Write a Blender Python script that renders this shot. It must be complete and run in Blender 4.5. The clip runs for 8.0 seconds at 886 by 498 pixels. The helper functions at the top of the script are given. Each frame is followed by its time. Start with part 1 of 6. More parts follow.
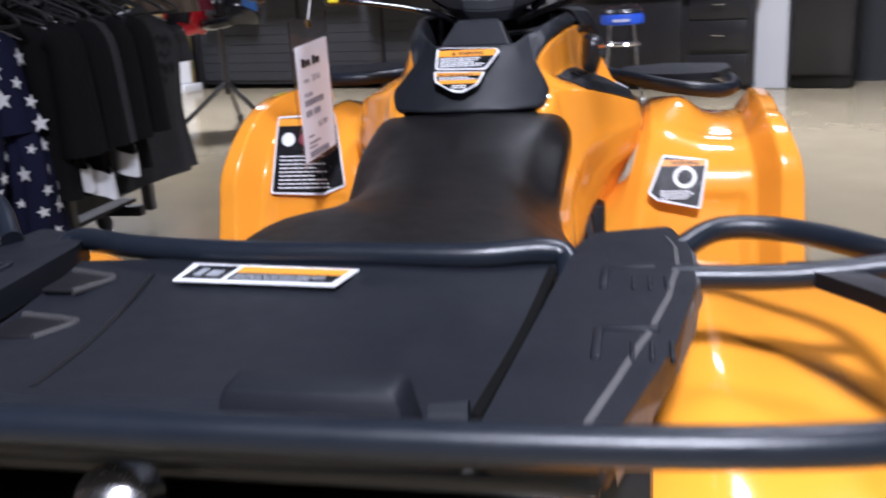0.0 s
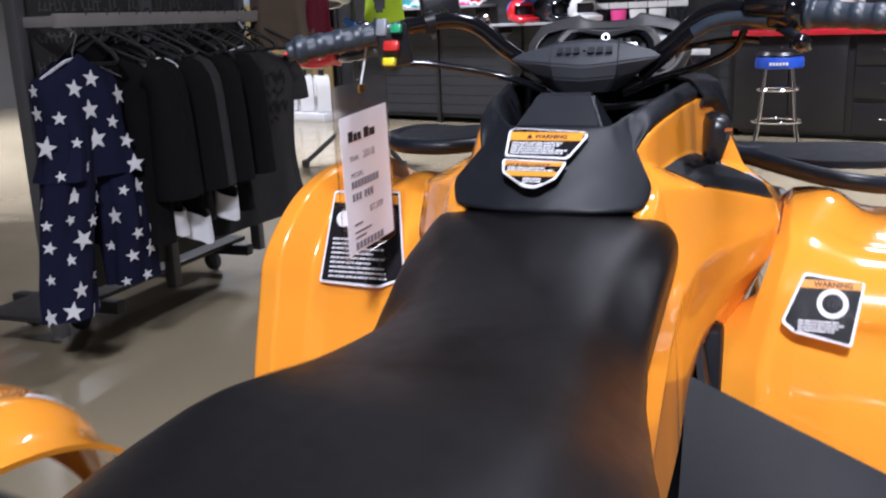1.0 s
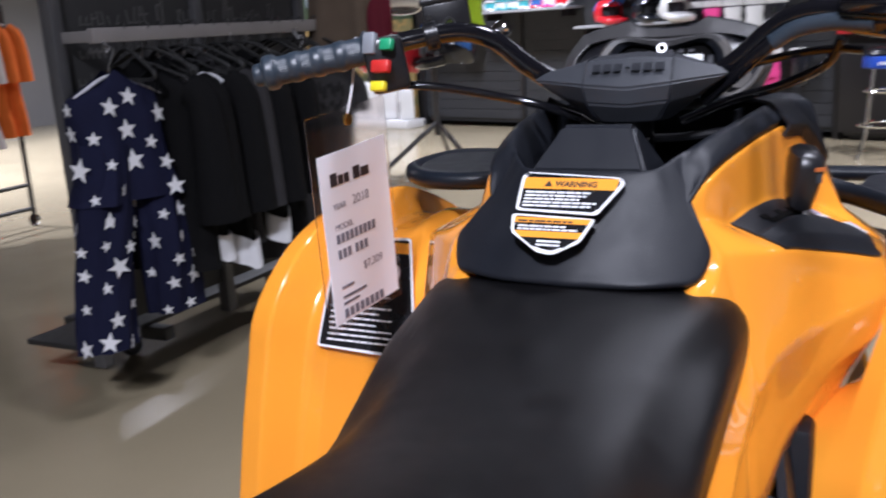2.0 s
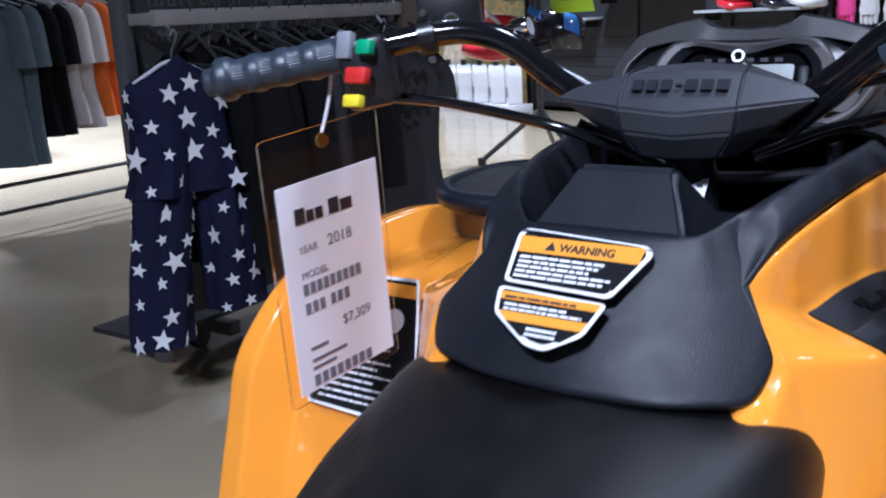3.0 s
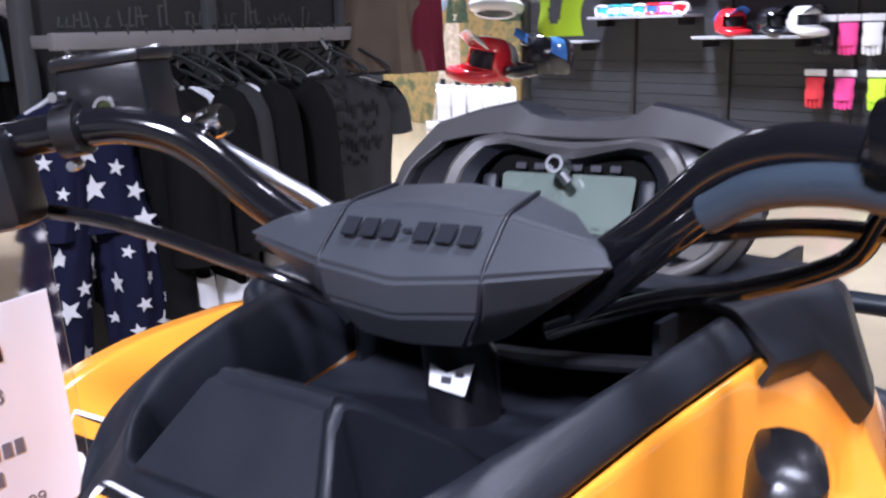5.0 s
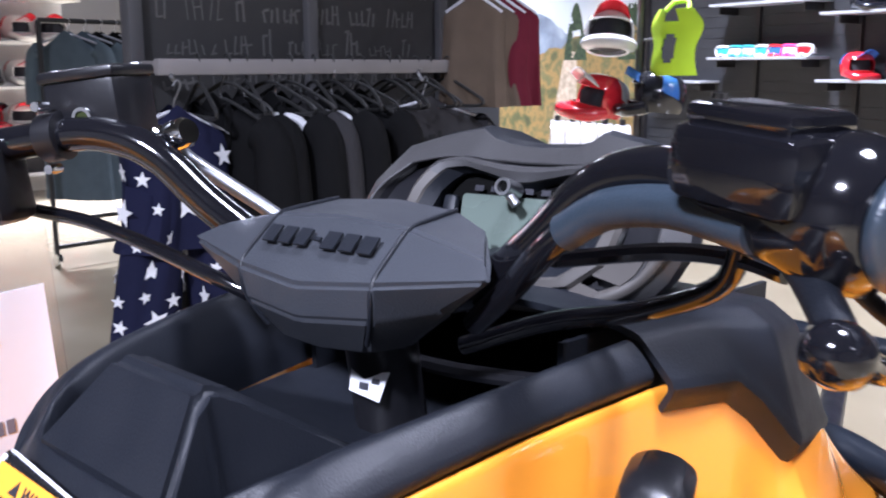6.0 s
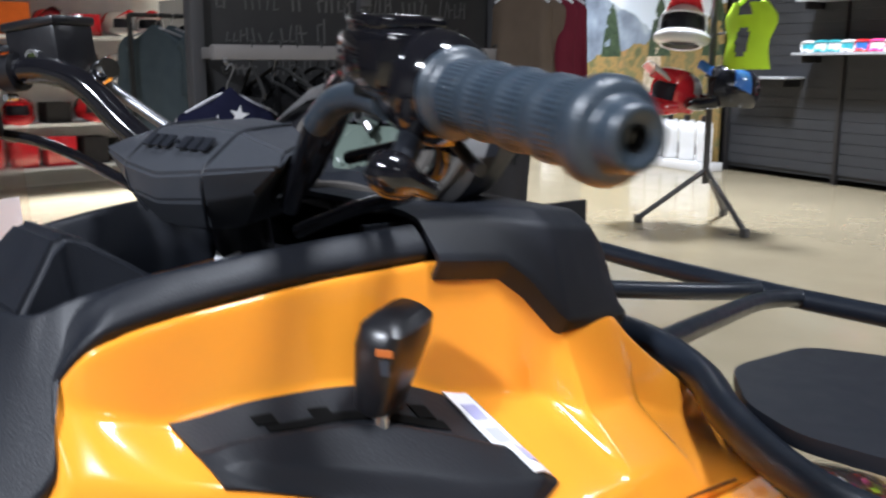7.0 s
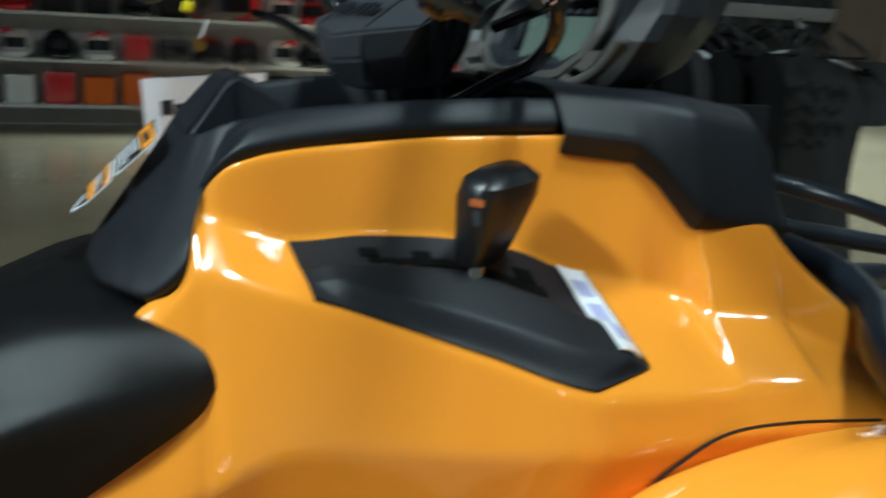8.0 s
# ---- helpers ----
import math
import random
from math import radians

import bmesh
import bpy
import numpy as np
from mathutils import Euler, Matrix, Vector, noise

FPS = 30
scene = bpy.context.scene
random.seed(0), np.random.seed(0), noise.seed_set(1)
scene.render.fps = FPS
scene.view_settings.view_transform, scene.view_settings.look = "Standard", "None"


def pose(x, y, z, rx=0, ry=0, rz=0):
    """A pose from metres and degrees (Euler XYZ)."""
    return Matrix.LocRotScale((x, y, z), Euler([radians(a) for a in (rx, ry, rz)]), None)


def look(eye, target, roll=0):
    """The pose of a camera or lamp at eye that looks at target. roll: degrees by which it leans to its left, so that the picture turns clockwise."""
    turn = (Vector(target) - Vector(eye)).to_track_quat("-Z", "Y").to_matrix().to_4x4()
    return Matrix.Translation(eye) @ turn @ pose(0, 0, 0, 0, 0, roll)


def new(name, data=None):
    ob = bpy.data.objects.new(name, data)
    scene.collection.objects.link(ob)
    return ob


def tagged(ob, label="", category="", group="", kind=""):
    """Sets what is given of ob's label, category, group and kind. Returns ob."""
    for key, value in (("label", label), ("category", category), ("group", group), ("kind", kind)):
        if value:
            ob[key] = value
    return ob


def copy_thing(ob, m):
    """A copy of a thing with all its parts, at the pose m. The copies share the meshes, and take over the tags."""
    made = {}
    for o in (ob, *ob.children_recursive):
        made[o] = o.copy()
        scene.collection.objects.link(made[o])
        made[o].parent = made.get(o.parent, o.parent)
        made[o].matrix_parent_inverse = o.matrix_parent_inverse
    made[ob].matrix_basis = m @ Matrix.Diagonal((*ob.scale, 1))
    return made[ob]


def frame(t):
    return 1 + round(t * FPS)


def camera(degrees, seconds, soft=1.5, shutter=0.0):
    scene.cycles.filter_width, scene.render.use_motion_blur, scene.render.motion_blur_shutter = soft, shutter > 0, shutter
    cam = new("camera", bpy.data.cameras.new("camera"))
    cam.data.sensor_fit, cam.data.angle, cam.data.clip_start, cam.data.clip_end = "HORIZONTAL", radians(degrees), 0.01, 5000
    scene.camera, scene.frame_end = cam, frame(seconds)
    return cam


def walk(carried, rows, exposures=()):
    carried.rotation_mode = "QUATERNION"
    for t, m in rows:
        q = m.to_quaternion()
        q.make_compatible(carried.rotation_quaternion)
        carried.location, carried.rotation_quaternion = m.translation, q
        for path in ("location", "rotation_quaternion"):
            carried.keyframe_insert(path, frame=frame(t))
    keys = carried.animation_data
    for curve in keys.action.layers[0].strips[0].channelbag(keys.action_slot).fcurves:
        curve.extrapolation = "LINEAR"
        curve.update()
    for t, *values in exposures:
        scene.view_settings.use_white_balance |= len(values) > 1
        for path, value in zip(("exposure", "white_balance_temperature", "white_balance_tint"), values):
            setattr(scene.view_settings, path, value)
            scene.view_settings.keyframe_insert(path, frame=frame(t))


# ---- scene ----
cam = camera(51.2, 8.0, soft=2.0, shutter=0.5)
PATH = [
    (0, (0.268, -1.532, 1.114), (-0.148, 0.343, 0.555), -3.5),
    (0.5, (0.299, -1.357, 1.131), (-0.341, 0.464, 0.605), -2.9),
    (1, (0.293, -1.163, 1.149), (-0.414, 0.644, 0.663), -2.3),
    (1.5, (0.274, -1.012, 1.163), (-0.392, 0.816, 0.7), -2.0),
    (2, (0.284, -0.857, 1.153), (-0.608, 0.871, 0.683), -3.6),
    (2.2, (0.286, -0.803, 1.156), (-0.678, 0.880, 0.664), -3.6),
    (3.3, (0.258, -0.51, 1.162), (-0.849, 1.081, 0.67), -2.8),
    (3.5, (0.253, -0.468, 1.159), (-0.807, 1.158, 0.675), -2.2),
    (4, (0.249, -0.378, 1.16), (-0.719, 1.298, 0.657), -1.5),
    (4.5, (0.255, -0.278, 1.185), (-0.75, 1.373, 0.673), -1.7),
    (5, (0.281, -0.221, 1.195), (-0.833, 1.374, 0.73), -1.5),
    (5.2, (0.304, -0.201, 1.204), (-0.857, 1.366, 0.758), -1.4),
    (6.3, (0.428, -0.17, 1.182), (-0.959, 1.221, 0.804), -0.2),
    (6.5, (0.47, -0.168, 1.177), (-0.954, 1.181, 0.784), -0.7),
    (6.7, (0.517, -0.169, 1.157), (-0.901, 1.194, 0.797), -0.4),
    (7, (0.611, -0.152, 1.149), (-0.85, 1.157, 0.758), -0.0),
    (7.5, (0.691, -0.09, 1.13), (-0.926, 1.002, 0.69), 0.8),
    (8, (0.712, -0.05, 1.088), (-1.10, 0.652, 0.616), 3.1),
]
walk(cam, [(t, look(e, g, r)) for t, e, g, r in PATH], [(0.0, 0.05, 5900, 20), (1.5, 0.1, 6000, 20), (2.2, 0.1, 5900, 20), (3.5, 0.0, 5050, 18), (4.5, 0.3, 5350, 20), (5.0, 0.8, 5700, 24), (6.5, 1.0, 5600, 20), (7.0, 0.4, 6050, 12), (7.5, 0.0, 6200, 6), (8.0, -0.30, 5750, -10)])

# ---- world and light ----
world = bpy.data.worlds.new("shop_world")
world.use_nodes = True
scene.world = world
world.node_tree.nodes["Background"].inputs[0].default_value = (0.9, 0.95, 1.0, 1)
world.node_tree.nodes["Background"].inputs[1].default_value = 0.008


# watts and beam of the three rows of ceiling lights, from the back wall on
LAMP_ROWS = ((195, 110.0), (36, 110.0), (440, 150.0))


def area_lamp(x, y, z, sx, sy, watts, spread, rz=0.0, tint=(0.94, 0.97, 1.0)):
    data = bpy.data.lights.new("ceiling_lamp", "AREA")
    data.shape, data.size, data.size_y, data.energy, data.color = "RECTANGLE", sx, sy, watts, tint
    data.spread = radians(spread)
    ob = new("ceiling_lamp", data)
    ob.matrix_world = pose(x, y, z, 0, 0, rz)
    return ob



# ---- materials ----
def material(name, base, rough=0.5, metal=0.0, vary=0.15, scale=8.0, bump=0.0, bump_scale=200.0, coat=0.0, rough_vary=0.1, spec=0.5, emit=None):
    m = bpy.data.materials.new(name)
    m.use_nodes = True
    nt = m.node_tree
    b = nt.nodes["Principled BSDF"]
    co = nt.nodes.new("ShaderNodeTexCoord")
    n1 = nt.nodes.new("ShaderNodeTexNoise")
    n1.inputs["Scale"].default_value, n1.inputs["Detail"].default_value = scale, 6.0
    nt.links.new(co.outputs["Object"], n1.inputs["Vector"])
    mix = nt.nodes.new("ShaderNodeMix")
    mix.data_type = "RGBA"
    lo = tuple(c * (1 - vary) for c in base)
    hi = tuple(min(1.0, c * (1 + vary)) for c in base)
    mix.inputs[6].default_value, mix.inputs[7].default_value = (*lo, 1), (*hi, 1)
    nt.links.new(n1.outputs["Fac"], mix.inputs[0])
    nt.links.new(mix.outputs[2], b.inputs["Base Color"])
    b.inputs["Metallic"].default_value = metal
    b.inputs["Specular IOR Level"].default_value = spec
    b.inputs["Coat Weight"].default_value, b.inputs["Coat Roughness"].default_value = coat, 0.04
    mr = nt.nodes.new("ShaderNodeMapRange")
    mr.inputs["To Min"].default_value, mr.inputs["To Max"].default_value = max(0.02, rough - rough_vary), min(1.0, rough + rough_vary)
    n2 = nt.nodes.new("ShaderNodeTexNoise")
    n2.inputs["Scale"].default_value, n2.inputs["Detail"].default_value = scale * 5, 3.0
    nt.links.new(co.outputs["Object"], n2.inputs["Vector"])
    nt.links.new(n2.outputs["Fac"], mr.inputs["Value"])
    nt.links.new(mr.outputs["Result"], b.inputs["Roughness"])
    if bump:
        n3 = nt.nodes.new("ShaderNodeTexNoise")
        n3.inputs["Scale"].default_value, n3.inputs["Detail"].default_value = bump_scale, 2.0
        nt.links.new(co.outputs["Object"], n3.inputs["Vector"])
        bp = nt.nodes.new("ShaderNodeBump")
        bp.inputs["Strength"].default_value, bp.inputs["Distance"].default_value = bump, 0.002
        nt.links.new(n3.outputs["Fac"], bp.inputs["Height"])
        nt.links.new(bp.outputs["Normal"], b.inputs["Normal"])
    if emit:
        b.inputs["Emission Color"].default_value, b.inputs["Emission Strength"].default_value = (*emit[:3], 1), emit[3]
    return m


ORANGE = material("orange_gloss_plastic", (0.88, 0.325, 0.028), 0.20, vary=0.04, scale=5, coat=1.0, spec=0.25, rough_vary=0.05, bump=0.02, bump_scale=60)
BLACK = material("black_grained_plastic", (0.0085, 0.0100, 0.0142), 0.46, vary=0.14, bump=0.18, bump_scale=900, spec=0.34)
DARK = material("smooth_black_plastic", (0.009, 0.009, 0.011), 0.33, vary=0.1, bump=0.05, bump_scale=300)
GLOSSBLACK = material("gloss_black_enamel", (0.006, 0.006, 0.008), 0.10, vary=0.1, coat=0.4, rough_vary=0.03)
SEAT = material("black_seat_vinyl", (0.0034, 0.0032, 0.0038), 0.40, vary=0.15, bump=0.25, bump_scale=1300, spec=0.40)
TUBE = material("satin_black_steel", (0.0085, 0.0115, 0.0175), 0.34, vary=0.15, bump=0.05, bump_scale=700, spec=0.4)
CHARCOAL = material("charcoal_satin_plastic", (0.044, 0.043, 0.044), 0.40, vary=0.12, bump=0.1, bump_scale=700, spec=0.4)
LOUVRE = material("grey_satin_plastic", (0.070, 0.064, 0.059), 0.46, vary=0.12, spec=0.4)
# paler than the black wing: the sheen on its bevel put into colour
EDGESHEEN = material("edge_sheen_grey_plastic", (0.075, 0.072, 0.073), 0.45, vary=0.3, scale=60)
# lighter, bluer copy of BLACK, with the pad's sheen put into the base
PADBLACK = material("sheen_lightened_black_plastic", (0.031, 0.034, 0.041), 0.46, vary=0.12, bump=0.18, bump_scale=900, spec=0.5)
GUARD = material("matt_black_guard", (0.012, 0.013, 0.016), 0.45, vary=0.15, bump=0.15, bump_scale=500, spec=0.2)
RUBBER = material("grey_black_rubber", (0.026, 0.038, 0.053), 0.36, vary=0.15, bump=0.15, bump_scale=700, spec=0.65)
TYRE = material("tyre_rubber", (0.02, 0.02, 0.02), 0.8, vary=0.25, bump=0.3, bump_scale=120)
CHROME = material("chrome", (0.82, 0.83, 0.85), 0.08, metal=1.0, vary=0.03, rough_vary=0.04)
STEEL = material("zinc_steel", (0.55, 0.56, 0.58), 0.3, metal=1.0, vary=0.1)
WHITE = material("white_sticker_vinyl", (0.80, 0.81, 0.84), 0.3, vary=0.03)
STICKORANGE = material("orange_sticker_ink", (0.85, 0.33, 0.03), 0.35, vary=0.04)
STICKBLACK = material("black_sticker_ink", (0.012, 0.012, 0.014), 0.25, vary=0.1, coat=0.3)
LCD = material("grey_green_display", (0.11, 0.14, 0.12), 0.25, vary=0.08, coat=0.5)
GREEN = material("green_switch_plastic", (0.02, 0.35, 0.16), 0.35)
RED = material("red_plastic", (0.62, 0.03, 0.025), 0.35)
YELLOW = material("yellow_plastic", (0.85, 0.72, 0.02), 0.35)
GREY = material("grey_plastic", (0.25, 0.27, 0.30), 0.4)
PAPER = material("white_card", (0.80, 0.81, 0.86), 0.6, vary=0.03)
INK = material("black_ink", (0.012, 0.012, 0.02), 0.6)
PENCIL = material("pencil_grey_ink", (0.16, 0.16, 0.20), 0.6)
BLUEINK = material("pale_blue_ink", (0.42, 0.43, 0.68), 0.4)


def floor_material():
    m = material("polished_concrete", (0.275, 0.231, 0.152), 0.20, vary=0.32, scale=0.9, rough_vary=0.08, bump=0.03, bump_scale=3, coat=0.12)
    return m


CONCRETE = floor_material()


def clear_plastic():
    m = bpy.data.materials.new("clear_plastic_sleeve")
    m.use_nodes = True
    b = m.node_tree.nodes["Principled BSDF"]
    b.inputs["Base Color"].default_value = (0.96, 0.90, 0.88, 1)
    b.inputs["Roughness"].default_value = 0.08
    b.inputs["IOR"].default_value = 1.2
    b.inputs["Transmission Weight"].default_value = 1.0
    return m


CLEAR = clear_plastic()


# ---- mesh helpers ----
def part(name, bm, mat, parent=None, label="", smooth=True, angle=40.0):
    me = bpy.data.meshes.new(name)
    bmesh.ops.recalc_face_normals(bm, faces=bm.faces[:])
    for f in bm.faces:
        f.smooth = smooth
    if smooth:
        for e in bm.edges:
            if len(e.link_faces) == 2 and e.calc_face_angle(0) > radians(angle):
                e.smooth = False
    bm.to_mesh(me)
    bm.free()
    me.materials.append(mat)
    ob = new(name, me)
    if parent:
        ob.parent = parent
    if label:
        tagged(ob, label)
    return ob


def thing(name, label, category, group="", at=(0, 0, 0), rz=0.0):
    ob = new(name)
    ob.empty_display_size = 0.05
    ob.matrix_world = pose(*at, 0, 0, rz)
    return tagged(ob, label, category, group)


def spline(xs, rows):
    """Smooth interpolation of rows of numbers over xs."""
    xs, rows = np.array(xs, float), np.array(rows, float)
    if rows.ndim == 1:
        rows = rows[:, None]
    if xs[0] > xs[-1]:
        xs, rows = xs[::-1], rows[::-1]
    d = np.diff(rows, axis=0) / np.diff(xs)[:, None]
    m = np.vstack([d[:1], (d[:-1] + d[1:]) / 2, d[-1:]])
    m[1:-1][(d[:-1] * d[1:]) <= 0] = 0

    def f(t):
        t = min(max(t, xs[0]), xs[-1])
        i = min(max(int(np.searchsorted(xs, t)) - 1, 0), len(xs) - 2)
        h = xs[i + 1] - xs[i]
        s = (t - xs[i]) / h
        r = ((2 * s ** 3 - 3 * s ** 2 + 1) * rows[i] + (s ** 3 - 2 * s ** 2 + s) * h * m[i]
             + (3 * s ** 2 - 2 * s ** 3) * rows[i + 1] + (s ** 3 - s ** 2) * h * m[i + 1])
        return r if len(r) > 1 else float(r[0])
    return f


def through_points(pts, n=40, closed=False):
    """n points on a smooth curve through pts, evenly spaced."""
    p = [np.array(q, float) for q in pts]
    if closed:
        p = [p[-1]] + p + [p[0], p[1]]
    else:
        p = [2 * p[0] - p[1]] + p + [2 * p[-1] - p[-2]]
    fine = []
    for i in range(1, len(p) - 2):
        for k in range(16):
            t = k / 16
            fine.append(0.5 * (2 * p[i] + (p[i + 1] - p[i - 1]) * t + (2 * p[i - 1] - 5 * p[i] + 4 * p[i + 1] - p[i + 2]) * t * t
                               + (3 * p[i] - p[i - 1] - 3 * p[i + 1] + p[i + 2]) * t ** 3))
    fine.append(p[-2])
    fine = np.array(fine)
    s = np.concatenate([[0], np.cumsum(np.linalg.norm(np.diff(fine, axis=0), axis=1))])
    w = np.linspace(0, s[-1], n + (1 if closed else 0))
    out = np.stack([np.interp(w, s, fine[:, k]) for k in range(3)], axis=1)
    return out[:-1] if closed else out


def polyline(points, per):
    """Straight runs through the points, per steps each."""
    p = np.array(points, float)
    return np.array([p[i] + (p[i + 1] - p[i]) * k / per for i in range(len(p) - 1) for k in range(per)] + [p[-1]])


def rounded_line(pts, n=40, passes=3):
    """n points along a polyline, its corners softened."""
    p = np.array(pts, float)
    s = np.concatenate([[0], np.cumsum(np.linalg.norm(np.diff(p, axis=0), axis=1))])
    w = np.linspace(0, s[-1], n)
    q = np.stack([np.interp(w, s, p[:, k]) for k in range(p.shape[1])], axis=1)
    for _ in range(passes):
        q[1:-1] = (q[:-2] + 2 * q[1:-1] + q[2:]) / 4
    return q


def add_tube(bm, pts, r, n=40, sides=12, closed=False, smooth=True, radii=None):
    q = through_points(pts, n, closed) if smooth else rounded_line(pts, n, 4)
    n = len(q)
    side = None
    rings = []
    for i in range(n):
        a, b = q[(i - 1) % n if closed else max(i - 1, 0)], q[(i + 1) % n if closed else min(i + 1, n - 1)]
        t = Vector(b - a).normalized()
        if side is None:
            side = t.orthogonal().normalized()
        side = (side - t * side.dot(t)).normalized()
        up = t.cross(side)
        rr = radii(i / (n - 1)) if radii else r
        rings.append([bm.verts.new(Vector(q[i]) + (side * math.cos(2 * math.pi * k / sides) + up * math.sin(2 * math.pi * k / sides)) * rr) for k in range(sides)])
    for i in range(n if closed else n - 1):
        a, b = rings[i], rings[(i + 1) % n]
        for k in range(sides):
            bm.faces.new((a[k], a[(k + 1) % sides], b[(k + 1) % sides], b[k]))
    if not closed:
        bm.faces.new(rings[0][::-1])
        bm.faces.new(rings[-1])
    return bm


def tube(pts, r, n=40, sides=12, closed=False, smooth=True, radii=None):
    return add_tube(bmesh.new(), pts, r, n, sides, closed, smooth, radii)


def surface(f, nu, nv, thick=0.0, bm=None, wrap=False):
    """A sheet f(u, v), u and v from 0 to 1, given a thickness."""
    bm = bm or bmesh.new()
    us, vs = [i / nu for i in range(nu + 1)], [j / nv for j in range(nv + 1)]
    P = [[Vector(f(u, v)) for v in vs] for u in us]

    def normal(i, j):
        a = P[min(i + 1, nu)][j] - P[max(i - 1, 0)][j]
        b = P[i][min(j + 1, nv)] - P[i][max(j - 1, 0)]
        c = a.cross(b)
        return c.normalized() if c.length > 1e-12 else Vector((0, 0, 1))
    top = [[bm.verts.new(p) for p in row] for row in P]
    for i in range(nu):
        for j in range(nv):
            bm.faces.new((top[i][j], top[i + 1][j], top[i + 1][j + 1], top[i][j + 1]))
    if thick:
        low = [[bm.verts.new(P[i][j] - normal(i, j) * thick) for j in range(nv + 1)] for i in range(nu + 1)]
        for i in range(nu):
            for j in range(nv):
                bm.faces.new((low[i][j], low[i][j + 1], low[i + 1][j + 1], low[i + 1][j]))
        for i in range(nu):
            bm.faces.new((top[i][0], low[i][0], low[i + 1][0], top[i + 1][0]))
            bm.faces.new((top[i][nv], top[i + 1][nv], low[i + 1][nv], low[i][nv]))
        for j in range(nv):
            bm.faces.new((top[0][j], top[0][j + 1], low[0][j + 1], low[0][j]))
            bm.faces.new((top[nu][j], low[nu][j], low[nu][j + 1], top[nu][j + 1]))
    return bm


def add_box(bm, c, s, m=None, bevel=0.0, segs=2, taper=1.0):
    """A box of size s round c, its top narrowed by taper, its edges rounded."""
    made = bmesh.ops.create_cube(bm, size=1.0)["verts"]
    for v in made:
        k = taper if v.co.z > 0 else 1.0
        v.co = Vector((v.co.x * s[0] * k, v.co.y * s[1] * k, v.co.z * s[2])) + Vector(c)
    if bevel:
        edges = list({e for v in made for e in v.link_edges})
        made = list({v for f in bmesh.ops.bevel(bm, geom=edges, offset=bevel, segments=segs, profile=0.5, affect="EDGES")["faces"] for v in f.verts})
    if m is not None:
        bmesh.ops.transform(bm, matrix=m, verts=made)
    return bm


def box(c, s, m=None, bevel=0.004, segs=2, taper=1.0):
    return add_box(bmesh.new(), c, s, m, bevel, segs, taper)


def add_lathe(bm, profile, m=None, sides=24):
    """Turns (radius, height) pairs round z."""
    rings = []
    for r, h in profile:
        rings.append([bm.verts.new((r * math.cos(2 * math.pi * k / sides), r * math.sin(2 * math.pi * k / sides), h)) for k in range(sides)])
    for a, b in zip(rings, rings[1:]):
        for k in range(sides):
            bm.faces.new((a[k], a[(k + 1) % sides], b[(k + 1) % sides], b[k]))
    bm.faces.new(rings[0][::-1])
    bm.faces.new(rings[-1])
    if m is not None:
        bmesh.ops.transform(bm, matrix=m, verts=[v for r in rings for v in r])
    return bm


def lathe(profile, m=None, sides=24):
    return add_lathe(bmesh.new(), profile, m, sides)


def add_plate(bm, outline, thick, m=None):
    """A flat plate from an outline of (x, y) points, from z 0 up to thick."""
    low = [bm.verts.new((x, y, 0)) for x, y in outline]
    top = [bm.verts.new((x, y, thick)) for x, y in outline]
    bm.faces.new(low[::-1])
    bm.faces.new(top)
    n = len(low)
    for i in range(n):
        bm.faces.new((low[i], low[(i + 1) % n], top[(i + 1) % n], top[i]))
    if m is not None:
        bmesh.ops.transform(bm, matrix=m, verts=low + top)
    return bm


def plate(outline, thick, m=None):
    return add_plate(bmesh.new(), outline, thick, m)


def round_outline(pts, r=0.006, n=5):
    """The outline with its corners rounded."""
    out = []
    k = len(pts)
    for i in range(k):
        p, a, b = (Vector(pts[j % k]) for j in (i, i - 1, i + 1))
        ua, ub = (a - p).normalized(), (b - p).normalized()
        for j in range(n + 1):
            t = j / n
            out.append(tuple(p + ua * r * (1 - t) ** 2 + ub * r * t ** 2))
    return out


def basis(origin, ax, ay):
    """A frame with x along ax and y near ay."""
    ax = Vector(ax).normalized()
    az = ax.cross(Vector(ay)).normalized()
    ay = az.cross(ax)
    m = Matrix((ax, ay, az)).transposed().to_4x4()
    m.translation = Vector(origin)
    return m


def lettering(body, size, m, mat, parent, label="", name="lettering", bold=0.0):
    cu = bpy.data.curves.new(name, "FONT")
    cu.body, cu.size, cu.extrude, cu.offset = body, size, 0.0003, bold
    tmp = new(name, cu)
    bpy.context.view_layer.update()
    me = bpy.data.meshes.new_from_object(tmp.evaluated_get(bpy.context.evaluated_depsgraph_get()))
    bpy.data.objects.remove(tmp)
    me.transform(m)
    me.materials.clear()
    me.materials.append(mat)
    ob = new(name, me)
    ob.parent = parent
    if label:
        tagged(ob, label)
    return ob


def bars(rows, m, thick=0.0005):
    """Small raised bars: rows of (x, y, width, height), from their lower left corners."""
    bm = bmesh.new()
    for x, y, w, h in rows:
        add_plate(bm, [(x, y), (x + w, y), (x + w, y + h), (x, y + h)], thick)
    bmesh.ops.transform(bm, matrix=m, verts=bm.verts[:])
    return bm


def text_rows(x0, x1, y0, y1, n, seed, ragged=0.25, fill=0.5):
    """Rows of unreadable small print, each row broken into words."""
    rnd = random.Random(seed)
    rows = []
    step = (y1 - y0) / n
    for i in range(n):
        x = x0
        end = x1 - rnd.random() * ragged * (x1 - x0)
        while x < end:
            w = min((0.05 + 0.12 * rnd.random()) * (x1 - x0), end - x)
            rows.append((x, y1 - (i + 1) * step, w, step * fill))
            x += w + 0.015 * (x1 - x0)
    return rows


